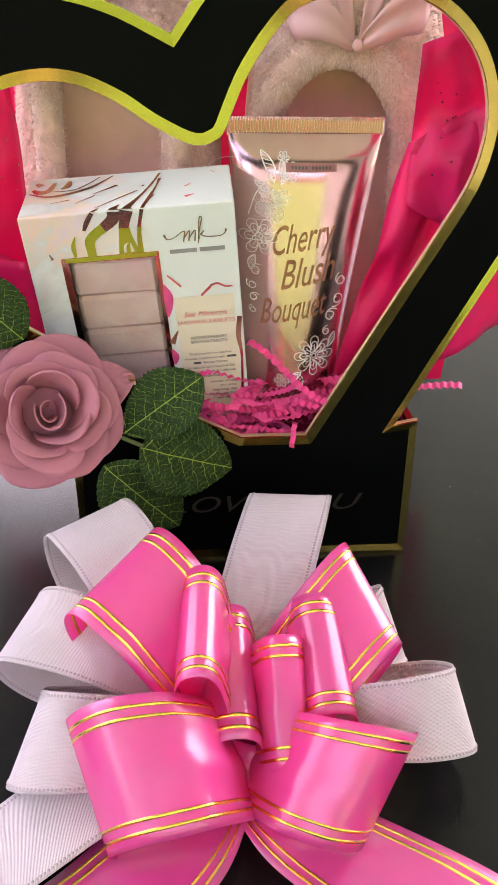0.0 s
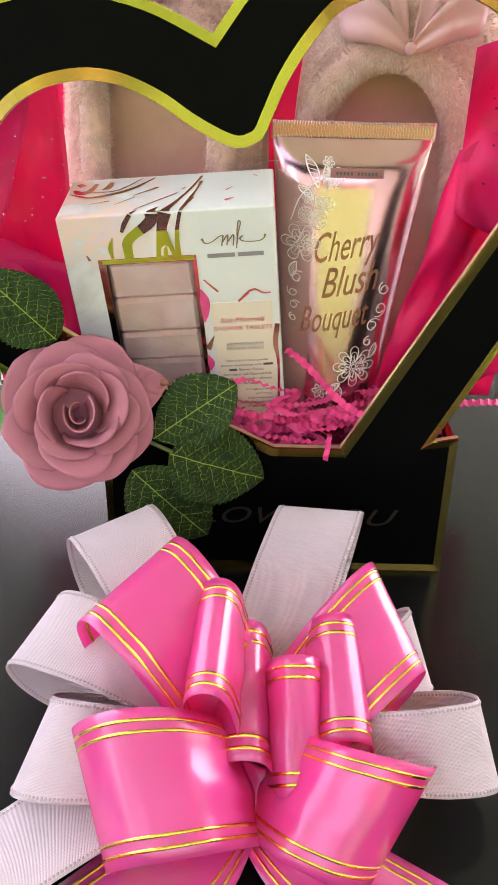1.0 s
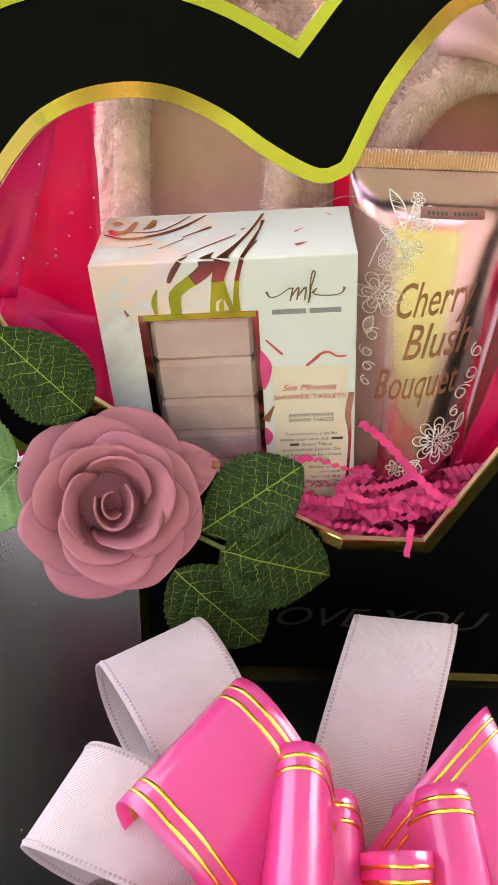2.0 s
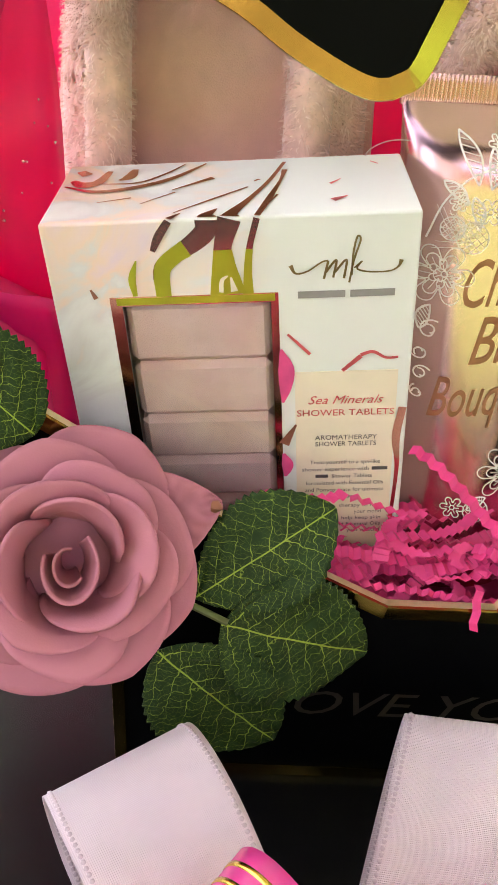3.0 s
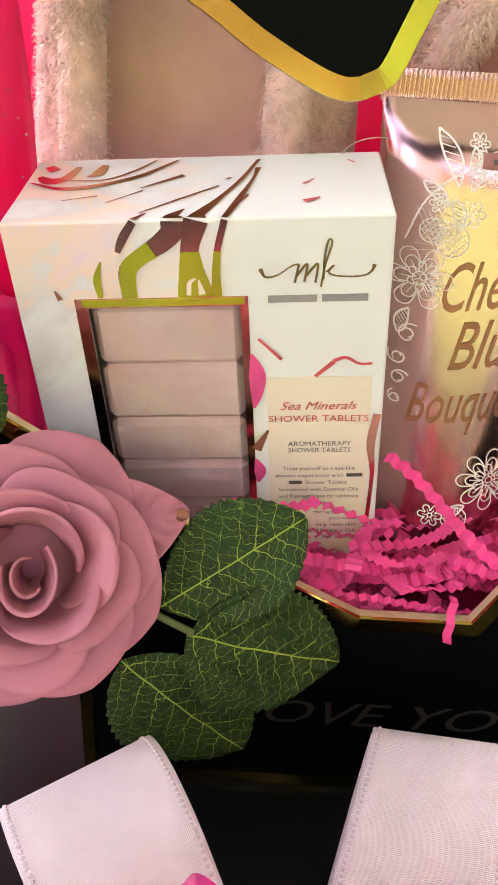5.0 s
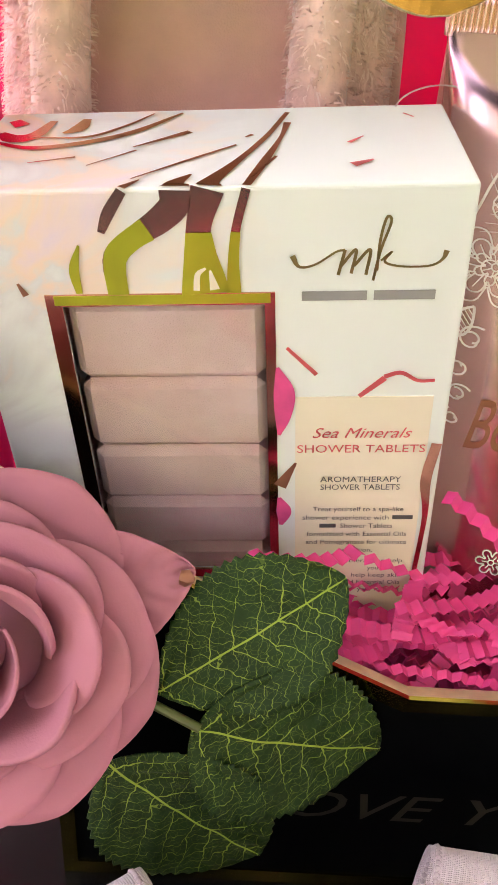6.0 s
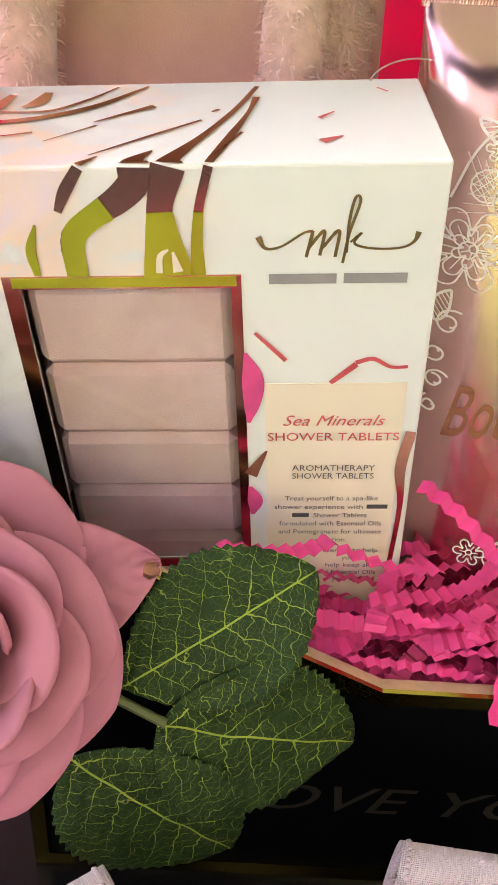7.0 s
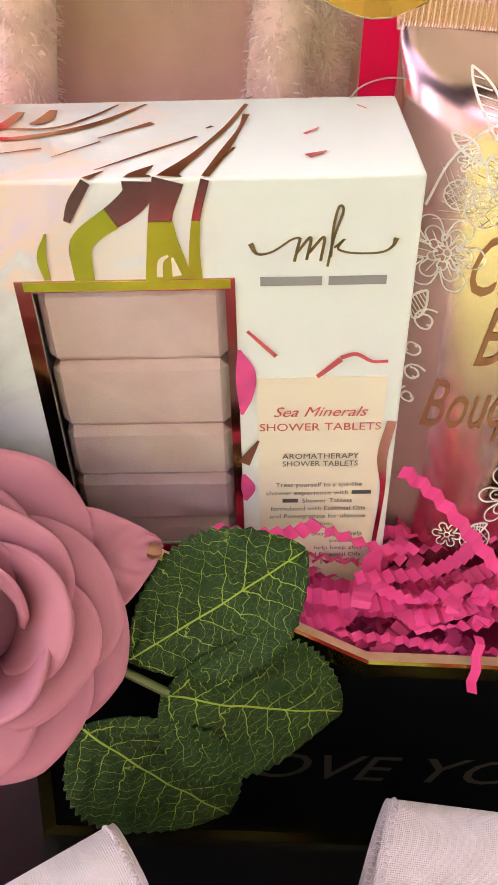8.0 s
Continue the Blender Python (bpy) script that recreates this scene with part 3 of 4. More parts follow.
    strokes("foil_gap", [([(-0.0035, -0.0228), (-0.0030, -0.0190), (-0.0012, -0.0175)], [0.0014, 0.0012, 0.0005]), ([(0.0005, -0.0226), (-0.0003, -0.0180)], [0.0022, 0.0005])], inked, M_CREAM)
    strokes("foil_streak", [([(-0.0172, 0.0), (-0.0140, 0.004)], [0.0022, 0.0004]), ([(-0.0064, 0.0004), (-0.0062, 0.0022), (-0.0035, 0.0065)], [0.0062, 0.0036, 0.0005]),
                            ([(0.0003, 0.0004), (0.0010, 0.0030), (0.0060, 0.014), (0.0118, 0.029), (0.0165, 0.0455)], [0.0058, 0.0038, 0.0018, 0.0014, 0.0012]),
                            ([(0.0081, 0.0), (0.0115, 0.013), (0.0150, 0.028), (0.0165, 0.038)], [0.0018, 0.0020, 0.0010, 0.0018]),
                            ([(0.0090, 0.004), (0.0140, 0.016)], [0.0004, 0.0008]),
                            ([(-0.0525, 0.030), (-0.0420, 0.0245), (-0.0300, 0.0270), (-0.0190, 0.0340), (-0.0090, 0.0470)], [0.0008, 0.0022, 0.0026, 0.0024, 0.0008]),
                            ([(-0.0440, 0.0315), (-0.0300, 0.0310), (-0.0220, 0.0380), (-0.0160, 0.0470)], [0.0005, 0.0012, 0.0012, 0.0006]),
                            ([(-0.0159, 0.0046), (-0.0050, 0.0145), (0.0051, 0.0235)], [0.0004, 0.0010, 0.0008]),
                            ([(-0.0266, 0.0127), (-0.0170, 0.0214)], [0.0003, 0.0008]), ([(-0.0180, 0.0235), (-0.0060, 0.0330)], [0.0005, 0.0022]),
                            ([(0.0070, 0.0285), (0.0085, 0.0300)], [0.0006, 0.0012]), ([(-0.0400, 0.0150), (-0.0300, 0.0180)], [0.0003, 0.0009]),
                            ([(-0.0510, 0.0350), (-0.0470, 0.0310), (-0.0425, 0.0330), (-0.0400, 0.0430)], [0.002, 0.005, 0.004, 0.002]),
                            ([(-0.0500, 0.0440), (-0.0470, 0.0400)], [0.003, 0.004]),
                            ([(-0.0360, 0.0340), (-0.0330, 0.0370), (-0.0320, 0.0440)], [0.001, 0.004, 0.002])], on_top, M_ROSEFOIL)
    strokes("red_squiggle", [([(0.0160, -0.0377), (0.0229, -0.0451)], [0.0008, 0.0011]), ([(0.0331, -0.0514), (0.0388, -0.0462)], [0.0012, 0.0016]),
                             ([(0.0386, -0.0458), (0.0425, -0.0448), (0.0465, -0.0470), (0.0504, -0.0470)], [0.0012, 0.0011, 0.0009, 0.0009])], inked, M_REDFOIL)
    strokes("foil_drip", [([(0.0530, -0.0660), (0.0515, -0.0780), (0.0525, -0.0920), (0.0512, -0.1200)], [0.0026, 0.0028, 0.0014, 0.0014])], inked, M_ROSEFOIL)
    strokes("ink_blot", [([(0.0138, -0.0430), (0.0153, -0.0500), (0.0150, -0.0570), (0.0140, -0.0630)], [0.0008, 0.0050, 0.0040, 0.0008]), ([(0.0138, -0.0840), (0.0150, -0.0890), (0.0142, -0.0940)], [0.001, 0.0040, 0.001])], inked, M_PINKINK)
    strokes("ink_blot", [([(-0.0425, -0.0205), (-0.0412, -0.0235)], [0.0006, 0.0016]), ([(0.0140, -0.0800), (0.0182, -0.0720)], [0.0036, 0.0006])], inked, M_BROWN)
    strokes("ink_blot", [([(0.0300, 0.0100), (0.0345, 0.0128)], [0.0026, 0.0006]), ([(0.0300, 0.0235), (0.0335, 0.0275)], [0.0012, 0.0004]), ([(0.0440, 0.0430), (0.0462, 0.0400)], 0.0006)], on_top, M_REDFOIL)


build_tablet_box()


# ---- lotion tube ----
def build_tube():
    root = thing("lotion_tube", "rose gold metallic lotion tube with white lace print and crimped end", "tube", pose(0, 0, 0))
    zt, zb = 0.2365, 0.068
    front = spline([(zb, 0.0320), (0.095, 0.0345), (0.119, 0.0368), (0.160, 0.0405), (0.190, 0.0429), (0.207, 0.0442), (0.2175, 0.0456), (0.2260, 0.0500), (zt, 0.0640)], 60)

    def section(z):
        f = min(1, max(0, (zt - z) / (zt - zb)))
        cx = 0.033 - 0.0045 * f
        a = 0.0430 - 0.0165 * f ** 0.9
        cy = 0.0660 - 0.0060 * f
        return cx, cy, a, cy - float(np.interp(z, front[:, 0], front[:, 1]))

    def front_y(x, z, off=0.00028):
        cx, cy, a, b = section(z)
        k = max(0.0, 1 - ((x - cx) / a) ** 2)
        return cy - b * math.sqrt(k) - off

    n, m = 60, 72
    G = np.zeros((n, m + 1, 3))
    for i in range(n):
        z = zb + (zt - zb) * i / (n - 1)
        cx, cy, a, b = section(z)
        for j in range(m + 1):
            w = 2 * math.pi * j / m
            dent = 0.0002 * math.sin(3 * w + z * 60) * (z - zb) / (zt - zb)
            G[i, j] = (cx + a * math.cos(w), cy + (b + dent * 0.6) * math.sin(w), z)
    part("body", sheet(G), M_TUBE, root)
    # ribbed crimp
    k = 120
    C = np.zeros((k, 5, 3))
    for i in range(k):
        x = 0.033 - 0.0435 + 0.087 * i / (k - 1)
        for j in range(5):
            C[i, j] = (x, 0.066 + 0.00035 * (1 if i % 2 else -1) * (1 if 0 < j < 4 else 0.4), zt - 0.001 + 0.0095 * j / 4)
    part("crimp", sheet(C, 0.0012), M_TUBE, root, "ribbed crimped end", smooth=False)
    place = lambda x, z: Vector((x, front_y(x, z), z))
    G = np.array([[place(x, z) for z in np.linspace(0.2195, 0.2240, 4)] for x in np.linspace(0.0205, 0.0485, 20)])
    part("brand_label", sheet(G, 0.0002), M_TUBELABEL, root, "dusty rose label strip")
    above = lambda x, z: Vector((x, front_y(x, z, 0.0009), z))
    for i in range(12):
        if i != 5:
            x = 0.0235 + i * 0.00185
            G = np.array([[above(xx, z) for z in (0.2210, 0.2225)] for xx in (x, x + 0.0006, x + 0.0012)])
            part("label_bar", sheet(G), M_INK, root)
    slant = lambda x, z: place(x, z + 0.19 * (x - 0.030))
    letters("lettering", "Cherry", 0.0145, 0.1775, 0.0160, slant, M_BROWN, root, width=0.035, shear=0.3, bold=0.004)
    letters("lettering", "Blush", 0.0195, 0.1575, 0.0165, slant, M_BROWN, root, width=0.031, shear=0.3, bold=0.004)
    letters("lettering", "Bouquet", 0.0085, 0.1385, 0.0150, slant, M_BROWN, root, width=0.038, shear=0.3, bold=0.004)
    # lace: blossoms and curls
    strokes = []

    def blossom(x, z, r, petals, rings=1):
        for p in range(petals):
            w0 = 2 * math.pi * p / petals
            for q in range(rings):
                rr = r * (1 - 0.28 * q)
                pts = []
                for s in np.linspace(-1, 1, 7):
                    w = w0 + s * 0.95 * math.pi / petals
                    rad = rr * (0.45 + 0.55 * math.cos(s * math.pi / 2) ** 0.6)
                    pts.append((x + rad * math.cos(w), z + rad * math.sin(w)))
                strokes.append((pts, 0.00042))
            strokes.append(([(x + 0.18 * r * math.cos(w0), z + 0.18 * r * math.sin(w0)), (x + 0.6 * r * math.cos(w0), z + 0.6 * r * math.sin(w0))], 0.00030))
        strokes.append(([(x + 0.2 * r * math.cos(w), z + 0.2 * r * math.sin(w)) for w in np.linspace(0, 6.3, 9)], 0.0004))

    def curl(x, z, r, a0, turn, sides=1):
        strokes.append(([(x + r * (1 - 0.75 * s) * math.cos(a0 + turn * s), z + r * (1 - 0.75 * s) * math.sin(a0 + turn * s)) for s in np.linspace(0, 1, 10)], 0.00055))

    def plume(x, z, ln, wd, ang):
        """A hatched feather leaf."""
        ca, sa = math.cos(ang), math.sin(ang)
        at = lambda u, v: (x + u * ca - v * sa, z + u * sa + v * ca)
        rim = [(u, wd * math.sin(math.pi * u / ln) ** 0.8 * (0.6 + 0.4 * u / ln)) for u in np.linspace(0, ln, 8)]
        bend = lambda u: 0.25 * ln * (u / ln) ** 2
        for sgn in (1, -1):
            strokes.append(([at(u, sgn * v + bend(u)) for u, v in rim], 0.00065))
        for u in np.linspace(0.2 * ln, 0.85 * ln, 6):
            v = wd * math.sin(math.pi * u / ln) ** 0.8 * 0.8
            strokes.append(([at(u - v * 0.5, -v + bend(u)), at(u + v * 0.3, v + bend(u))], 0.00028))

    def ring(x, z, r, net=False):
        strokes.append(([(x + r * math.cos(w), z + r * math.sin(w)) for w in np.linspace(0, 6.3, 13)], 0.00042))
        if net:
            for k in (-0.6, -0.2, 0.2, 0.6):
                h = r * math.sqrt(1 - k * k)
                strokes.append(([(x + k * r * 0.7 - h * 0.7, z + k * r * 0.7 + h * 0.7), (x + k * r * 0.7 + h * 0.7, z + k * r * 0.7 - h * 0.7)], 0.00022))
                strokes.append(([(x + k * r * 0.7 - h * 0.7, z - k * r * 0.7 - h * 0.7), (x + k * r * 0.7 + h * 0.7, z - k * r * 0.7 + h * 0.7)], 0.00022))

    plume(0.0145, 0.2140, 0.0165, 0.0030, 1.75)
    plume(0.0185, 0.2130, 0.0120, 0.0026, 1.35)
    plume(0.0120, 0.2080, 0.0100, 0.0022, 2.20)
    plume(0.0165, 0.2010, 0.0095, 0.0024, 1.60)
    blossom(0.0225, 0.2195, 0.0055, 6, 2)
    blossom(0.0195, 0.2262, 0.0030, 6)
    blossom(0.0192, 0.2062, 0.0042, 6)
    blossom(0.0095, 0.2085, 0.0030, 6)
    ring(0.0150, 0.1975, 0.0050, True)
    ring(0.0085, 0.2000, 0.0038, True)
    blossom(0.0068, 0.1845, 0.0105, 6, 2)
    blossom(0.0080, 0.1850, 0.0050, 7)
    plume(0.0050, 0.1740, 0.0090, 0.0026, 4.2)
    for x, z, r, a in ((0.0060, 0.165, 0.0042, 1.0), (0.0040, 0.157, 0.0036, 2.6), (0.0050, 0.149, 0.0034, 0.6), (0.0048, 0.142, 0.0028, 2.0),
                       (0.0555, 0.160, 0.0045, 2.0), (0.0530, 0.149, 0.0052, 4.2), (0.0500, 0.139, 0.0050, 0.6), (0.0480, 0.130, 0.0034, 1.5)):
        curl(x, z, r, a, 5.2)
        curl(x, z, r * 0.6, a + 1.5, -4.0)
    blossom(0.0405, 0.1160, 0.0120, 8, 2)
    blossom(0.0405, 0.1160, 0.0062, 7)
    blossom(0.0215, 0.1010, 0.0042, 6)
    ring(0.0300, 0.1005, 0.0046, True)
    plume(0.0330, 0.1060, 0.0080, 0.0024, 3.6)
    plume(0.0490, 0.1200, 0.0090, 0.0024, 0.9)
    # fine net between plumes and blossoms
    for i in range(7):
        q = i * 0.0026
        strokes.append(([(0.0030 + q * 0.75, 0.2070 - q * 0.25), (0.0095 + q * 0.45, 0.1950 + q * 0.2)], 0.00018))
        strokes.append(([(0.0030 + q * 0.30, 0.1930 + q * 0.9), (0.0150 + q * 0.25, 0.1950 + q * 0.5)], 0.00018))
    strokes.append(([(0.0010, 0.196), (0.0050, 0.208), (0.0120, 0.216), (0.0200, 0.220)], 0.0006))
    tagged(lay_strokes("lace_print", strokes, place, M_LACE, root, "white printed lace blossoms", n=14), kind="stuff")
    # cap, buried in the paper shreds
    capg = np.array([[(0.0285 + r * math.cos(w), 0.060 + r * math.sin(w), z) for w in np.linspace(0, 2 * math.pi, 33)] for r, z in ((0.0235, 0.068), (0.0235, 0.045), (0.021, 0.043), (0.0, 0.043))])
    part("cap", sheet(capg), M_TUBE, root)


build_tube()


# ---- slippers ----
def build_slipper(cx, yaw, ztop_open, seed, ox=0.0, ow=0.031):
    root = thing("slipper", "blush pink plush slipper with satin bow standing on its heel", "slipper", pose(cx, 0.083, 0.0, -9, 0, yaw), group="pair of slippers")
    rng = np.random.RandomState(seed)
    L0, L1, HW = 0.05, 0.345, 0.058
    zc, hl = (L0 + L1) / 2, (L1 - L0) / 2

    def outline(w, k=1.0):
        c, s = math.cos(w), math.sin(w)
        return (HW * k * math.copysign(abs(c) ** 0.75, c), zc + hl * k * math.copysign(abs(s) ** 0.8, s))

    n = 72
    # sole slab
    rows = []
    for k, y in ((0.0, 0.018), (1.0, 0.018), (1.06, 0.014), (1.08, 0.008), (1.06, 0.002), (1.0, 0.0), (0.0, 0.0)):
        rows.append([(lambda p: (p[0], y, p[1]))(outline(2 * math.pi * j / n, k)) for j in range(n + 1)])
    part("sole", sheet(np.array(rows)), M_FLEECE, root, "smooth fleece sole")
    # foot opening: an arch
    o0, o1 = 0.06, ztop_open

    def opening(w, k=1.0):
        c, s = math.cos(w), math.sin(w)
        if s > 0:
            return (ox + ow * k * c, o1 - ow * 1.25 + ow * 1.25 * k * s)
        return (ox + ow * k * math.copysign(abs(c) ** 0.5, c), o1 - ow * 1.25 + (o1 - ow * 1.25 - o0) * s * (1 + (k - 1) * 0.3))

    # upper between opening and outline, bulging towards the front
    m = 16
    G = np.zeros((m, n + 1, 3))
    for i in range(m):
        f = i / (m - 1)
        for j in range(n + 1):
            w = 2 * math.pi * j / n
            a, b = opening(w, 1.05), outline(w, 1.02)
            toe = max(0, math.sin(w))
            hgt = (0.020 + 0.018 * toe) * (1 - f ** 3) ** 0.6
            x, z = a[0] + (b[0] - a[0]) * f, a[1] + (b[1] - a[1]) * f
            q = noise.noise(Vector((x * 90, z * 90, seed)))
            G[i, j] = (x, -hgt - 0.0015 * q, z)
    part("upper", sheet(G), M_PLUSH, root, "fluffy plush upper")
    rim = [(*opening(2 * math.pi * j / n, 1.12), j) for j in range(n + 1)]
    rp = [(x, -0.020 - 0.018 * max(0, math.sin(2 * math.pi * j / n)), z) for x, z, j in rim]
    part("rim", sweep(rp, 0.0088, 12), M_PLUSH, root, "rolled plush rim")
    # wall of the foot opening down to the insole
    part("lining", sheet(np.array([[(x, y, z) for x, y, z in rp], [(x * 0.93, -0.0005, z) for x, y, z in rp]])), M_FLEECE, root)
    # fur: short curved fibres in clumps
    verts, faces = [], []

    def fibre(p, nrm, ln):
        q = Vector(p * 240)
        flow = np.array((noise.noise(q + Vector((seed, 0, 0))), 0.0, noise.noise(q + Vector((0, 7, seed))) - 0.45)) * 1.5 + rng.normal(size=3) * 0.3
        t = flow - nrm * (flow @ nrm)
        mid = p + nrm * ln * 0.6 + t * ln * 0.35
        tip = p + nrm * ln * 0.8 + t * ln
        side = np.cross(t, nrm)
        side *= 0.00030 / max(np.linalg.norm(side), 1e-9)
        k = len(verts)
        verts.extend([tuple(p - side), tuple(p + side), tuple(mid + side * 0.8), tuple(mid - side * 0.8), tuple(tip)])
        faces.extend([(k, k + 1, k + 2, k + 3), (k + 3, k + 2, k + 4)])

    rp = np.array(rp)
    for _ in range(52000):
        if rng.rand() < 0.45:
            j = rng.randint(0, n)
            f = rng.rand()
            c = rp[j] * (1 - f) + rp[j + 1] * f
            tang = rp[j + 1] - rp[j]
            tang /= max(np.linalg.norm(tang), 1e-9)
            d = rng.normal(size=3)
            d -= tang * (d @ tang)
            d /= np.linalg.norm(d)
            if d[1] > 0.5:
                continue
            fibre(c + d * 0.0086, d, rng.uniform(0.0014, 0.0034))
        else:
            i, j = rng.randint(0, m - 1), rng.randint(0, n)
            f, g = rng.rand(), rng.rand()
            p = (G[i, j] * (1 - f) + G[i + 1, j] * f) * (1 - g) + (G[i, j + 1] * (1 - f) + G[i + 1, j + 1] * f) * g
            nr = np.cross(G[i + 1, j] - G[i, j], G[i, j + 1] - G[i, j])
            if np.linalg.norm(nr) < 1e-12:
                continue
            nr /= np.linalg.norm(nr)
            if nr[1] > 0:
                nr = -nr
            fibre(p, nr, rng.uniform(0.0014, 0.0034))
    me = bpy.data.meshes.new("fur")
    me.from_pydata(verts, [], faces)
    me.materials.append(M_FUR)
    fur = new("fur", me)
    fur.parent = root
    tagged(fur, "short fluffy fur", kind="stuff")
    # satin bow over the arch
    kz, ky = ztop_open + 0.006, -0.050
    for s in (-1, 1):
        for layer in (0, 1):
            pts = []
            for f in np.linspace(0, 1, 14):
                x = s * (0.001 + 0.037 * f)
                zz = kz + (0.016 if s < 0 else 0.020) * f + 0.003 * math.sin(f * 3)
                wd = 0.005 + 0.022 * f ** 0.6
                puff = 0.006 * math.sin(math.pi * min(1, f * 1.02)) * (-1 if layer else 0.6)
                pts.append([(x - s * 0.004 * g * g * f, ky + 0.004 * f + puff + 0.0012 * math.sin(5 * g + 2 * f), zz + g * wd / 2) for g in np.linspace(-1, 1, 11)])
            part("bow_loop", sheet(np.array(pts), 0.0005), M_SATIN, root, "blush satin bow loop")
        tail = [[(s * (0.002 + 0.016 * f) + g * 0.0075 * (0.25 + f), ky + 0.003 + 0.003 * math.sin(5 * f + g), kz + 0.06 * f) for g in np.linspace(-1, 1, 7)] for f in np.linspace(0, 1, 14)]
        part("bow_tail", sheet(np.array(tail), 0.0005), M_SATIN, root)
    bmk = bmesh.new()
    bmesh.ops.create_icosphere(bmk, subdivisions=3, radius=0.0030, matrix=Matrix.Translation((0, ky - 0.002, kz)) @ Matrix.Diagonal((1.0, 0.8, 1.1, 1)))
    part("bow_knot", bmk, M_SATIN, root)
    return root


build_slipper(0.061, -6, 0.269, 1, -0.008, 0.038)
build_slipper(-0.076, -4, 0.290, 2, 0.0, 0.033)


# ---- tissue paper ----
def tissue_sheet(name, corners, nu, nv, amp, freq, seed, label):
    """A creased sheet between four corners; creases are folded, not waved."""
    a, b, c, d = [np.array(p) for p in corners]
    rng = random.Random(seed)
    folds = [(rng.uniform(0, 1), rng.uniform(0, 1), rng.uniform(0, math.pi), rng.uniform(0.4, 1.0)) for _ in range(freq)]
    nrm = np.cross(b - a, d - a)
    nrm /= np.linalg.norm(nrm)
    P = np.zeros((nu, nv, 3))
    for i in range(nu):
        for j in range(nv):
            u, v = i / (nu - 1), j / (nv - 1)
            p = (a * (1 - u) + b * u) * (1 - v) + (d * (1 - u) + c * u) * v
            h = 0.0
            for fu, fv, w, s in folds:
                q = (u - fu) * math.cos(w) + (v - fv) * math.sin(w)
                h += s * (abs(q) if abs(q) < 0.25 else 0.25) * 2
            h = h / max(1, len(folds)) * 2 - 0.6
            e = noise.noise(Vector((u * 4, v * 4, seed * 3.1))) * 0.5
            P[i, j] = p + nrm * amp * (h + e)
    ob = part(name, sheet(P, 0.0003), M_TISSUE)
    return tagged(ob, label, "tissue paper", group="tissue paper")


tissue_sheet("tissue_paper", [(-0.175, 0.118, 0.06), (0.150, 0.118, 0.06), (0.180, 0.178, 0.33), (-0.200, 0.178, 0.31)], 40, 32, 0.030, 6, 4, "creased hot pink tissue paper lining the back of the box")
tissue_sheet("tissue_paper", [(-0.165, 0.055, 0.085), (-0.118, 0.085, 0.085), (-0.128, 0.085, 0.285), (-0.185, 0.040, 0.275)], 16, 24, 0.020, 3, 7, "hot pink tissue paper folded beside a slipper")
tissue_sheet("tissue_paper", [(0.052, 0.050, 0.085), (0.110, 0.050, 0.085), (0.145, 0.022, 0.270), (0.086, 0.046, 0.235)], 20, 26, 0.022, 3, 11, "hot pink tissue paper with dark flecks beside the tube")
tissue_sheet("tissue_paper", [(0.086, 0.040, 0.205), (0.128, 0.030, 0.180), (0.135, 0.040, 0.300), (0.086, 0.040, 0.283)], 14, 16, 0.016, 3, 12, "hot pink tissue paper standing in a sharp fold")
tissue_sheet("tissue_paper", [(0.100, 0.030, 0.105), (0.165, 0.060, 0.125), (0.175, 0.070, 0.215), (0.115, 0.040, 0.190)], 14, 16, 0.010, 5, 15, "hot pink tissue paper spilling over the side")
tissue_sheet("tissue_paper", [(-0.170, 0.050, 0.120), (-0.110, 0.030, 0.110), (-0.120, 0.030, 0.175), (-0.175, 0.040, 0.175)], 12, 12, 0.010, 4, 17, "hot pink tissue paper peeping out behind the rose")

tissue_sheet("tissue_paper", [(-0.178, 0.012, 0.188), (-0.152, 0.026, 0.184), (-0.130, 0.052, 0.266), (-0.166, 0.046, 0.256)], 14, 16, 0.007, 3, 19, "hot pink tissue paper corner folded forward")
tissue_sheet("tissue_paper", [(-0.168, 0.010, 0.142), (-0.118, 0.018, 0.130), (-0.128, 0.046, 0.172), (-0.160, 0.040, 0.188)], 14, 14, 0.007, 3, 23, "hot pink tissue paper crumpled behind the rose leaf")


# ---- paper shreds ----
def shred_strip(rng, start, heading, length, width, drop):
    n = max(6, int(length / 0.0020))
    pts = []
    p = np.array(start, float)
    turn = rng.uniform(-6, 6)
    for i in range(n):
        pts.append(p.copy())
        heading += turn * 0.01 + rng.uniform(-0.06, 0.06)
        p = p + 0.0021 * np.array((math.cos(heading), math.sin(heading), drop * math.sin(math.pi * i / n + 0.4)))
    roll = rng.uniform(-0.5, 0.5)
    P = []
    for i, q in enumerate(pts):
        tv = pts[min(i + 1, n - 1)] - pts[max(i - 1, 0)]
        tv /= max(np.linalg.norm(tv), 1e-9)
        sd = np.cross(tv, (0, 0, 1))
        sd /= max(np.linalg.norm(sd), 1e-9)
        up = np.cross(sd, tv)
        s2 = sd * math.cos(roll) + up * math.sin(roll)
        u2 = np.cross(s2, tv)
        z = u2 * 0.0008 * (1 if i % 2 else -1)
        P.append([q + z + s2 * width * g for g in (-0.5, 0.5)])
    return sheet(np.array(P), 0.00022)


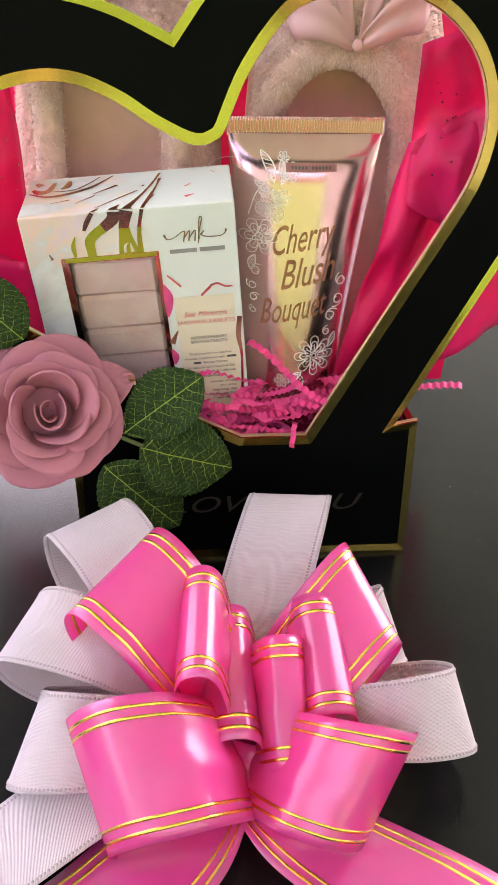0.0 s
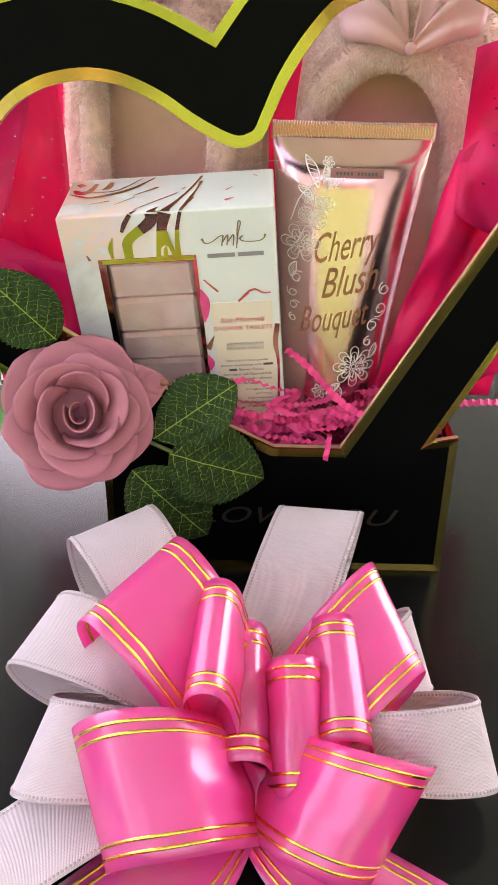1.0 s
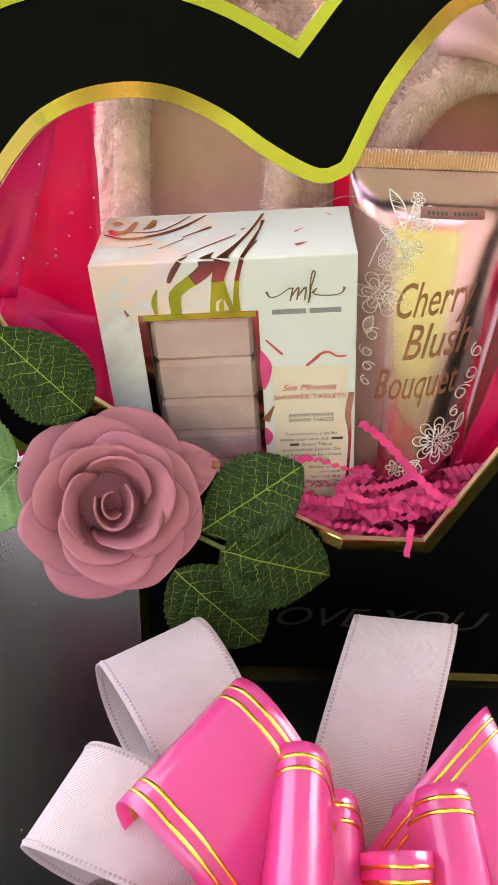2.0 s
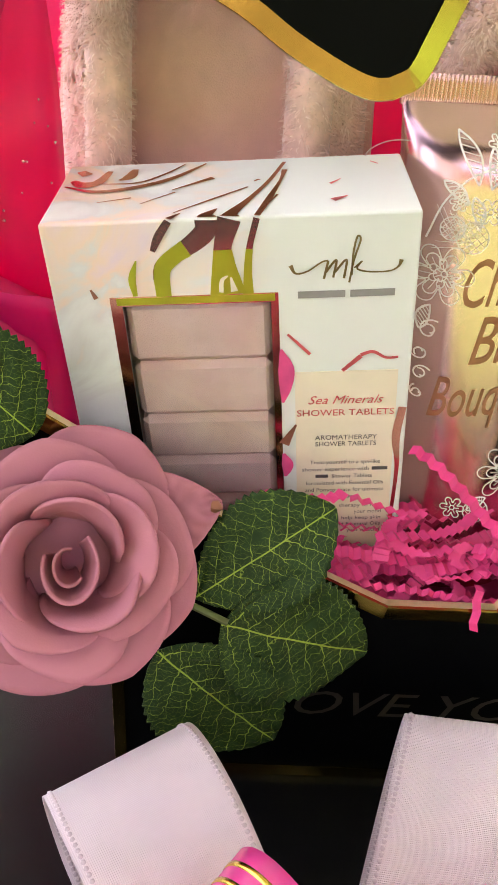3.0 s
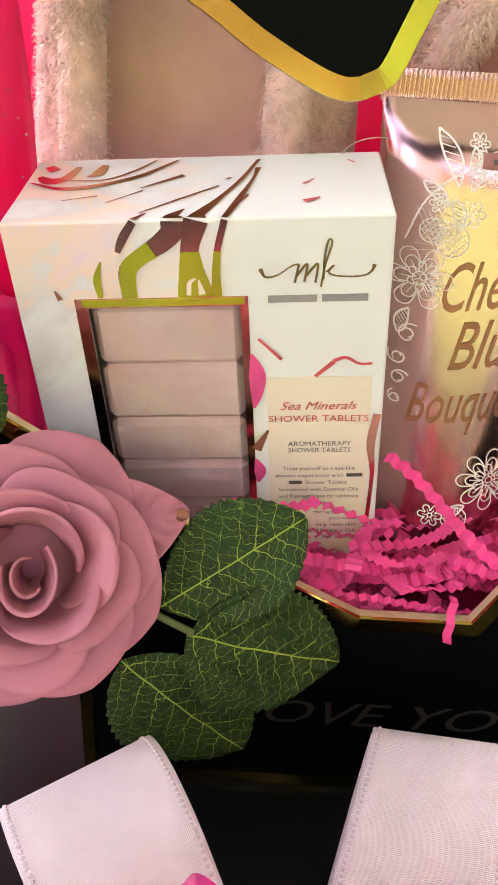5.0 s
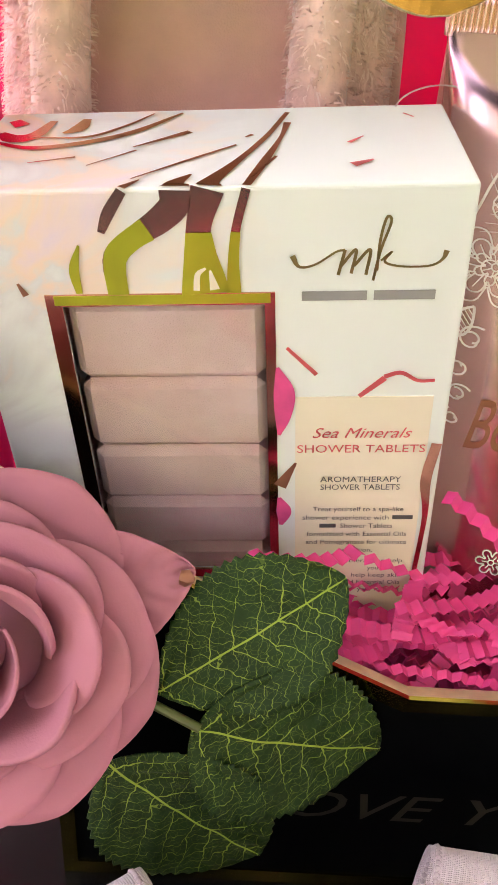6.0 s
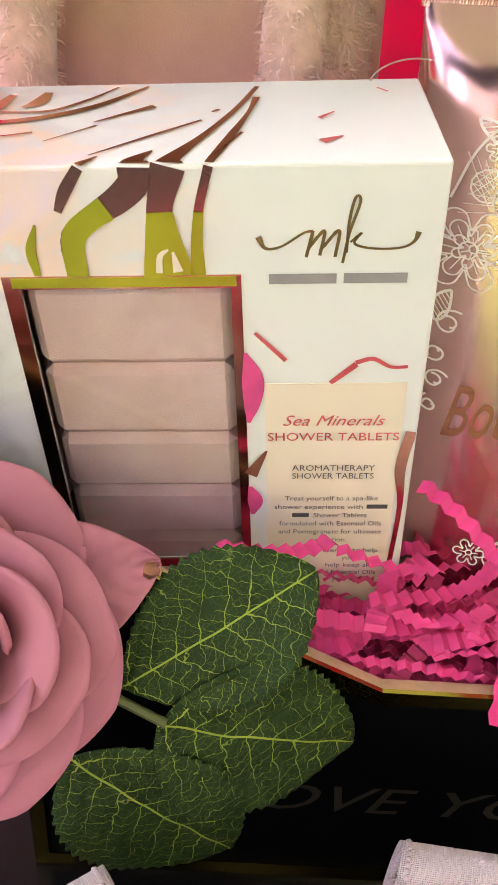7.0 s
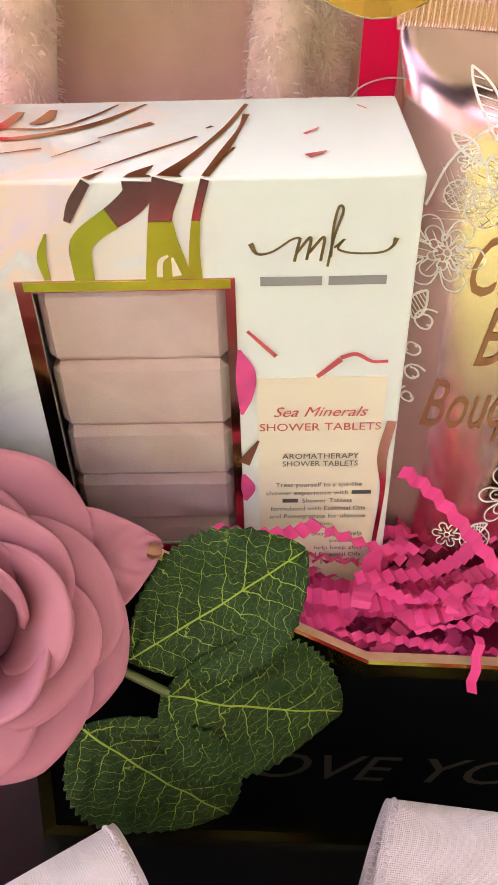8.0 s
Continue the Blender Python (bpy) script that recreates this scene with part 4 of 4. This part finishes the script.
def build_shreds():
    root = thing("paper_shreds", "bed of hot pink crinkle-cut paper shreds filling the box", "paper filler")
    rng = random.Random(21)
    joined = bmesh.new()
    for i in range(150):
        near = i < 58
        x = rng.uniform(-0.075, 0.085)
        y = rng.uniform(0.006, 0.045) if near else rng.uniform(0.004, 0.11)
        mound = 0.082 + 0.016 * math.exp(-((x - 0.03) / 0.05) ** 2) + (y - 0.004) * 0.12
        z = mound - (0 if near else 0.016) + rng.uniform(-0.010, 0.004)
        if -0.12 < x < -0.005 and y > 0.008:
            y = rng.uniform(0.004, 0.011)
        bm = shred_strip(rng, (x, y, z), rng.uniform(-0.7, 0.7) + (math.pi if rng.random() < 0.5 else 0), rng.uniform(0.04, 0.09), rng.uniform(0.0042, 0.0056), rng.uniform(-0.2, 0.2))
        for v in bm.verts:
            if v.co.y < 0.0045:
                v.co.y = 0.0045 + (0.0045 - v.co.y) * 0.4
            v.co.x = max(-0.094, min(0.090, v.co.x))
            v.co.y = min(0.112, v.co.y)
        if near:
            part("shred", bm, M_SHRED, root, smooth=False)
        else:
            me = bpy.data.meshes.new("tmp")
            bm.to_mesh(me)
            bm.free()
            joined.from_mesh(me)
            bpy.data.meshes.remove(me)
    tagged(part("shred_bed", joined, M_SHRED, root, smooth=False), kind="stuff")
    # bed below
    G = np.array([[(x, y, 0.064 + 0.004 * noise.noise(Vector((x * 80, y * 80, 1)))) for y in np.linspace(0.004, 0.112, 14)] for x in np.linspace(-0.095, 0.091, 24)])
    part("shred_base", sheet(G), M_SHRED, root, smooth=False)
    # stray strips over the rim
    for i, (s, h, ln, dr) in enumerate((((0.026, 0.004, 0.090), -1.7, 0.010, -1.5), ((-0.050, 0.006, 0.121), -0.05, 0.034, -0.25), ((-0.026, 0.0065, 0.1005), -0.1, 0.050, -0.28), ((0.008, 0.0075, 0.0925), 0.1, 0.045, 0.05), ((-0.010, 0.010, 0.104), 0.15, 0.055, -0.15), ((0.096, 0.02, 0.103), -0.1, 0.03, 0.15), ((-0.02, 0.012, 0.118), -0.2, 0.03, -0.4), ((0.0, 0.022, 0.132), -0.35, 0.05, -0.75))):
        part("shred", shred_strip(rng, s, h, ln, 0.0046 if i else 0.0030, dr), M_SHRED, root, smooth=False)


build_shreds()


# ---- foam rose with silk leaves ----
def build_leaf(root, base, tip, normal, width, seed, material, sag=0.06, label="", widest=0.8, teeth=0.035):
    base, tip, normal = Vector(base), Vector(tip), Vector(normal).normalized()
    ax = tip - base
    ln = ax.length
    ax.normalize()
    side = ax.cross(normal).normalized()
    nrm = side.cross(ax).normalized()
    nu, nv = 21, 61
    P, U = np.zeros((nu, nv, 3)), np.zeros((nu, nv, 2))
    for j in range(nv):
        s = j / (nv - 1)
        w = width / 2 * max(0.0, math.sin(math.pi * min(1, s ** widest))) ** 0.72
        w *= 1 + teeth * ((j % 3) - 1)
        w = max(w, 0.0004)
        for i in range(nu):
            g = 2 * i / (nu - 1) - 1
            lift = 0.10 * abs(g) * w + 0.0012 * noise.noise(Vector((g * 2, s * 5, seed))) - sag * ln * (s - 0.5) ** 2 * 2
            ribs = 0.0005 * math.cos(2 * math.pi * (s * 6.5 - abs(g) * 2.1))* (1 - abs(g)) * abs(g) * 4
            q = base + ax * (s * ln) + side * (g * w) + nrm * (lift + ribs)
            P[i, j] = q
            U[i, j] = (0.5 + 0.5 * g * w / (width / 2), s)
    return part("leaf", sheet(P, 0.0005, U), material, root, label)


def petal(R, r0, z0, Hh, span, phi, roll, seed):
    """A spoon-shaped foam petal: cupped, broad and round at the top, its rim rolled back."""
    nu, nv = 33, 21
    P = np.zeros((nu, nv, 3))
    rnd = random.Random(seed)
    peak, lean = rnd.uniform(-0.3, 0.3), rnd.uniform(-0.0012, 0.0012)
    for i in range(nu):
        g = 2 * i / (nu - 1) - 1
        top = (1 - abs(g) ** 3.4) ** 0.5 * (1 - 0.20 * abs(g - peak))
        for j in range(nv):
            v = j / (nv - 1) * max(top, 0.02)
            k = j / (nv - 1)
            back = max(0.0, k - 0.72) / 0.28
            a = phi + g * span
            r = r0 + (R - r0) * v ** 1.35 + roll * 0.0028 * back ** 1.6 + 0.0018 * g
            z = z0 + (Hh - z0) * v ** 0.85 - roll * 0.0016 * back ** 2 + lean * g
            r *= 1 + 0.16 * (1 / math.cos(min(0.9, abs(g) * span * 0.75)) - 1)
            r += 0.0016 * noise.noise(Vector((g * 1.4, v * 1.8, seed * 1.7)))
            z += 0.0014 * noise.noise(Vector((g * 1.5 + 5, v * 1.6, seed * 1.3)))
            P[i, j] = (r * math.cos(a), r * math.sin(a), z)
    return sheet(P, 0.0012)


def build_rose():
    c = Vector((-0.1075, -0.021, 0.1118))
    root = thing("artificial_rose", "dusty mauve foam rose with green silk leaves on the box corner", "flower")
    axis = Vector((0.19, -0.82, 0.46)).normalized()
    rot = axis.to_track_quat("Z", "Y").to_matrix().to_4x4()
    m = Matrix.Translation(c) @ rot
    rng = random.Random(8)
    # rows of petals from the heart outwards: directions, rim radius, root radius, root height, rim height, half span, rolled rim
    rings = [((60, 178, 300), 0.0180, 0.0135, 0.002, 0.0262, 1.20, 0.3), ((100, 12, 232), 0.0228, 0.0140, 0.002, 0.0240, 1.15, 0.8),
             ((150, 52, 330, 258), 0.0287, 0.0145, 0.000, 0.0190, 0.98, 1.1), ((95, 12, 205, 292), 0.0335, 0.0150, -0.003, 0.0122, 0.95, 1.2),
             ((60, 140, 330, 250), 0.0375, 0.0160, -0.006, 0.0045, 0.92, 1.2)]
    for k, (turns, R, r0, z0, Hh, span, roll) in enumerate(rings):
        for q, deg in enumerate(turns):
            bm = petal(R * rng.uniform(0.96, 1.04), r0, z0, Hh + rng.uniform(-0.0012, 0.0012), span * rng.uniform(0.95, 1.05), radians(deg), roll, k * 10 + q)
            bmesh.ops.transform(bm, matrix=m, verts=bm.verts)
            part("petal", bm, M_ROSE, root)
    # closed floor of the bloom
    disc = np.array([[(r * math.cos(a), r * math.sin(a), z) for a in np.linspace(0, 2 * math.pi, 25)] for r, z in ((0.0, -0.001), (0.014, -0.002), (0.025, -0.006), (0.012, -0.009), (0.0, -0.010))])
    bm = sheet(disc)
    bmesh.ops.transform(bm, matrix=m, verts=bm.verts)
    part("calyx", bm, M_ROSE, root)
    # half-rolled heart petals, open like a U
    for r, start, turn, top in ((0.0078, 2.7, 4.4, 0.0215), (0.0042, 1.2, 4.4, 0.0180)):
        P = np.zeros((36, 9, 3))
        for i in range(36):
            f = i / 35
            a = start + turn * f
            for j in range(9):
                v = j / 8
                rr = r * (0.62 + 0.42 * v) * (1 + 0.22 * f)
                P[i, j] = (rr * 0.86 * math.cos(a), rr * 1.12 * math.sin(a), 0.002 + (top - 0.002) * v * (1 - 0.16 * abs(2 * f - 1) ** 2.5))
        bm = sheet(P, 0.0008)
        bmesh.ops.transform(bm, matrix=m, verts=bm.verts)
        part("petal", bm, M_ROSE, root)
    # one petal with a dry tip sticks out sideways
    build_leaf(root, (-0.092, -0.010, 0.117), (-0.0625, -0.006, 0.1245), (0.1, -0.85, 0.5), 0.030, 9, M_ROSE, 0.2, widest=0.62, teeth=0.0).name = "petal"
    part("petal_tip", sweep([(-0.0655, -0.0075, 0.1242), (-0.0640, -0.0078, 0.1242), (-0.0625, -0.0075, 0.1235)], [0.0018, 0.0022, 0.0008], 8), M_BROWN, root, "dry brown petal tip")
    # stems
    part("stem", sweep(spline([(-0.100, -0.010, 0.100), (-0.078, -0.016, 0.096), (-0.059, -0.021, 0.090)], 10), 0.0012), M_STEM, root)
    part("stem", sweep(spline([(-0.105, -0.010, 0.105), (-0.126, -0.010, 0.124), (-0.146, -0.018, 0.127)], 10), 0.0012), M_STEM, root)
    N = (0.05, -0.93, 0.36)
    build_leaf(root, (-0.070, -0.016, 0.095), (-0.0265, -0.002, 0.122), (0.0, -0.9, 0.45), 0.038, 1, M_LEAF, widest=1.1)
    build_leaf(root, (-0.060, -0.022, 0.089), (-0.0095, -0.002, 0.063), (0.1, -0.95, 0.25), 0.047, 2, M_LEAF, widest=0.74)
    build_leaf(root, (-0.080, -0.026, 0.080), (-0.041, -0.015, 0.032), (-0.1, -0.92, 0.35), 0.044, 3, M_LEAF, widest=0.85)
    build_leaf(root, (-0.117, -0.012, 0.148), (-0.151, -0.014, 0.184), N, 0.036, 4, M_LEAF, 0.1)
    # left pair: window light is in the leaf colour
    build_leaf(root, (-0.146, -0.018, 0.128), (-0.182, -0.028, 0.146), (0.3, -0.8, 0.5), 0.030, 5, M_LEAFLIT, 0.1, "silk leaf with window light put into its paler colour")
    build_leaf(root, (-0.147, -0.018, 0.124), (-0.172, -0.022, 0.094), (0.1, -0.85, 0.5), 0.030, 6, M_LEAFLIT, 0.1)


build_rose()


# ---- bows ----
def bow_loop(root, O, P, Q, bulge, material, stripes=True, pinch=0.35, seed=0, open_down=0.5, label=""):
    """A ribbon loop from the knot O out to the fold between P and Q and back, pinched at the knot."""
    O, P, Q = np.array(O, float), np.array(P, float), np.array(Q, float)
    mid, w = (P + Q) / 2, Q - P
    d = mid - O
    L = np.linalg.norm(d)
    n = np.cross(d, w)
    n /= np.linalg.norm(n)
    if n[2] < 0:
        n = -n
    prof = [(0.02, -0.10), (0.35, -0.55 * open_down * 2), (0.70, -0.62 * open_down * 2), (0.93, -0.42 * open_down * 2), (1.0, 0.0), (0.92, 0.34), (0.66, 0.52), (0.34, 0.44), (0.0, 0.10)]
    c = spline(prof, 49)
    nv = 13
    G = np.zeros((len(c), nv, 3))
    U = np.zeros((len(c), nv, 2))
    s = 0.0
    for i, (a, h) in enumerate(c):
        if i:
            s += np.linalg.norm((c[i] - c[i - 1]) * (L, bulge))
        wave = 0.0004 * math.sin(a * 17 + seed * 1.7) * math.sin(math.pi * min(1, max(0, a)))
        k = pinch + (1 - pinch) * min(1, max(0, a) ** 0.75 * 1.12)
        for j in range(nv):
            g = 2 * j / (nv - 1) - 1
            wr = (1 - min(1, a)) * 0.0010 * math.sin(g * 8 + seed)
            G[i, j] = O + d * a + n * (h * bulge + wr + wave) + w * (g / 2 * k)
            G[i, j, 2] = max(G[i, j, 2], 0.0012)
            U[i, j] = (np.linalg.norm(w) * g / 2, s)
    ob = part("loop", sheet(G, 0.0004, U), material, root, label)
    gold_lines(ob, G, stripes)
    return ob


def gold_lines(ob, G, stripes):
    if stripes == "stitch":
        for g in (0.045, 0.955):
            stitches(ob, G, g)
    elif stripes:
        dv, du = np.gradient(G, axis=1), np.gradient(G, axis=0)
        N = np.cross(du, dv)
        N /= np.maximum(np.linalg.norm(N, axis=2, keepdims=True), 1e-12)
        nv = G.shape[1]
        for g0 in (0.085, 0.165, 0.835, 0.915):
            rows = []
            for g in (g0 - 0.012, g0 + 0.012):
                f = g * (nv - 1)
                j = min(int(f), nv - 2)
                t = f - j
                rows.append((G[:, j] * (1 - t) + G[:, j + 1] * t, N[:, j] * (1 - t) + N[:, j + 1] * t))
            S = np.stack([rows[0][0], rows[1][0]], 1)
            part("gold_line", sheet(S, 0.0008), M_STRIPE, ob, "thin gold line")


def stitches(ob, G, g):
    nv = G.shape[1]
    f = g * (nv - 1)
    j = min(int(f), nv - 2)
    line = G[:, j] * (1 - (f - j)) + G[:, j + 1] * (f - j)
    ln = np.r_[0, np.cumsum(np.linalg.norm(np.diff(line, axis=0), axis=1))]
    bm = bmesh.new()
    for s in np.arange(0.001, ln[-1], 0.0017):
        p = [np.interp(s, ln, line[:, k]) for k in range(3)]
        bmesh.ops.create_icosphere(bm, subdivisions=1, radius=0.0008, matrix=Matrix.Translation(p))
    tagged(part("stitching", bm, M_STITCH, ob), kind="stuff")


def ribbon_tail(root, pts, sides, material, stripes, seed=0, label=""):
    """A flat tail: centre points with a sideways vector each."""
    c, w = spline(pts, 40), spline(sides, 40)
    nv = 13
    G = np.zeros((40, nv, 3))
    U = np.zeros((40, nv, 2))
    for i in range(40):
        for j in range(nv):
            g = 2 * j / (nv - 1) - 1
            G[i, j] = c[i] + w[i] * g / 2 + np.array((0, 0, 0.0006 * math.sin(g * 4 + i * 0.3 + seed)))
            G[i, j, 2] = max(G[i, j, 2], 0.0008)
            U[i, j] = (np.linalg.norm(w[i]) * g / 2, i * 0.004)
    ob = part("tail", sheet(G, 0.0004, U), material, root, label)
    gold_lines(ob, G, stripes)


def build_bows():
    grey = thing("fabric_bow", "pale blush woven ribbon bow with stitched edges lying on the table", "bow")
    for O, P, Q, b, s in (((-0.040, -0.125, 0.020), (-0.109, -0.064, 0.060), (-0.071, -0.041, 0.066), 0.050, 1),
                          ((-0.014, -0.125, 0.014), (-0.0010, -0.0280, 0.0612), (0.0432, -0.0327, 0.0613), 0.030, 2),
                          ((-0.030, -0.140, 0.022), (-0.124, -0.130, 0.040), (-0.106, -0.098, 0.054), 0.050, 3),
                          ((-0.030, -0.150, 0.014), (-0.112, -0.178, 0.020), (-0.098, -0.150, 0.046), 0.038, 4),
                          ((0.010, -0.150, 0.020), (0.080, -0.146, 0.046), (0.088, -0.168, 0.018), 0.036, 5),
                          ((0.010, -0.140, 0.014), (0.060, -0.082, 0.040), (0.071, -0.106, 0.010), 0.026, 6)):
        bow_loop(grey, O, P, Q, b, M_GREY, "stitch", 0.95 if s == 2 else 0.75, s)
    ribbon_tail(grey, [(-0.035, -0.150, 0.012), (-0.075, -0.178, 0.020), (-0.112, -0.200, 0.010), (-0.150, -0.215, 0.003), (-0.20, -0.222, 0.002)],
                [(0.010, -0.030, -0.006), (0.010, -0.040, -0.010), (0.006, -0.042, -0.004), (0.004, -0.042, 0), (0.0, -0.042, 0)], M_GREY, "stitch", 1)
    pink = thing("satin_bow", "shiny hot pink pull bow with double gold lines", "bow")
    bow_loop(pink, (-0.022, -0.152, 0.028), (-0.086, -0.142, 0.080), (-0.051, -0.100, 0.092), 0.030, M_PINK, True, 0.75, 1)
    bow_loop(pink, (-0.018, -0.172, 0.020), (-0.062, -0.216, 0.030), (-0.080, -0.177, 0.062), 0.046, M_PINK, True, 0.85, 2)
    bow_loop(pink, (-0.008, -0.168, 0.022), (0.028, -0.209, 0.012), (0.053, -0.184, 0.048), 0.044, M_PINK, True, 0.8, 3)
    bow_loop(pink, (0.002, -0.150, 0.030), (0.040, -0.091, 0.073), (0.059, -0.136, 0.050), 0.026, M_PINK, True, 0.9, 4)
    for base, P, Q, b in (((-0.026, -0.140, 0.026), (-0.0335, -0.176, 0.076), (-0.030, -0.124, 0.089), 0.018),
                          ((-0.0175, -0.139, 0.010), (-0.018, -0.180, 0.045), (-0.019, -0.122, 0.065), 0.022),
                          ((-0.002, -0.142, 0.014), (0.003, -0.190, 0.037), (0.002, -0.148, 0.070), 0.019),
                          ((0.010, -0.134, 0.016), (0.024, -0.174, 0.050), (0.022, -0.122, 0.070), 0.022)):
        bow_loop(pink, base, P, Q, b, M_PINK, True, 0.9, P[0] * 900, 0.5)
    for a, b, c in (((-0.034, -0.160, 0.018), (-0.014, -0.176, 0.022), (0.004, -0.172, 0.020)), ((-0.024, -0.184, 0.010), (-0.012, -0.178, 0.020), (0.000, -0.160, 0.026))):
        ribbon_tail(pink, [a, b, c], [(0.010, 0.022, 0.012), (0.004, 0.016, 0.010), (0.010, 0.022, 0.014)], M_PINK, False, 5, "crumpled ribbon at the knot")
    ribbon_tail(pink, [(-0.018, -0.178, 0.010), (-0.042, -0.198, 0.008), (-0.070, -0.222, 0.004), (-0.105, -0.250, 0.002)],
                [(0.020, 0.012, 0.0), (0.040, -0.022, 0.0), (0.044, -0.028, 0), (0.044, -0.028, 0)], M_PINK, True, 2)
    ribbon_tail(pink, [(-0.014, -0.178, 0.010), (0.014, -0.198, 0.007), (0.050, -0.224, 0.004), (0.090, -0.255, 0.002)],
                [(-0.016, -0.012, 0.0), (-0.040, -0.022, 0.0), (-0.044, -0.030, 0), (-0.044, -0.030, 0)], M_PINK, True, 3)


build_bows()


def build_thread():
    pts = [(-0.010 + 0.011 * math.cos(a), 0.060 + 0.002 * math.sin(2 * a), 0.219 + 0.006 * math.sin(a)) for a in np.linspace(0.1, math.pi - 0.1, 24)]
    ob = part("thread_loop", sweep(pts, 0.00022, 6), M_GREY)
    tagged(ob, "thin pale thread loop sticking up behind the carton", "thread")


build_thread()


def build_flecks():
    rng = random.Random(31)
    for name, mt, boxx, boxz, y, n, label in (("silver_flecks", M_FLECK, (-0.155, -0.125), (0.15, 0.26), 0.05, 14, "tiny silver flecks on the pink tissue paper"),
                                              ("dark_flecks", M_DOT, (0.092, 0.128), (0.17, 0.28), 0.022, 9, "tiny dark flecks on the pink tissue paper")):
        bm = bmesh.new()
        deps = bpy.context.evaluated_depsgraph_get()
        deps.update()
        for _ in range(n * 3):
            p = Vector((rng.uniform(*boxx), -0.02, rng.uniform(*boxz)))
            ok, place, nrm, _, ob, _ = scene.ray_cast(deps, p, Vector((0, 1, 0)))
            if ok and ob.name.startswith("tissue"):
                bmesh.ops.create_icosphere(bm, subdivisions=1, radius=rng.uniform(0.0004, 0.0008), matrix=Matrix.Translation(place))
        tagged(part(name, bm, mt), label, "flecks", kind="stuff")


build_flecks()
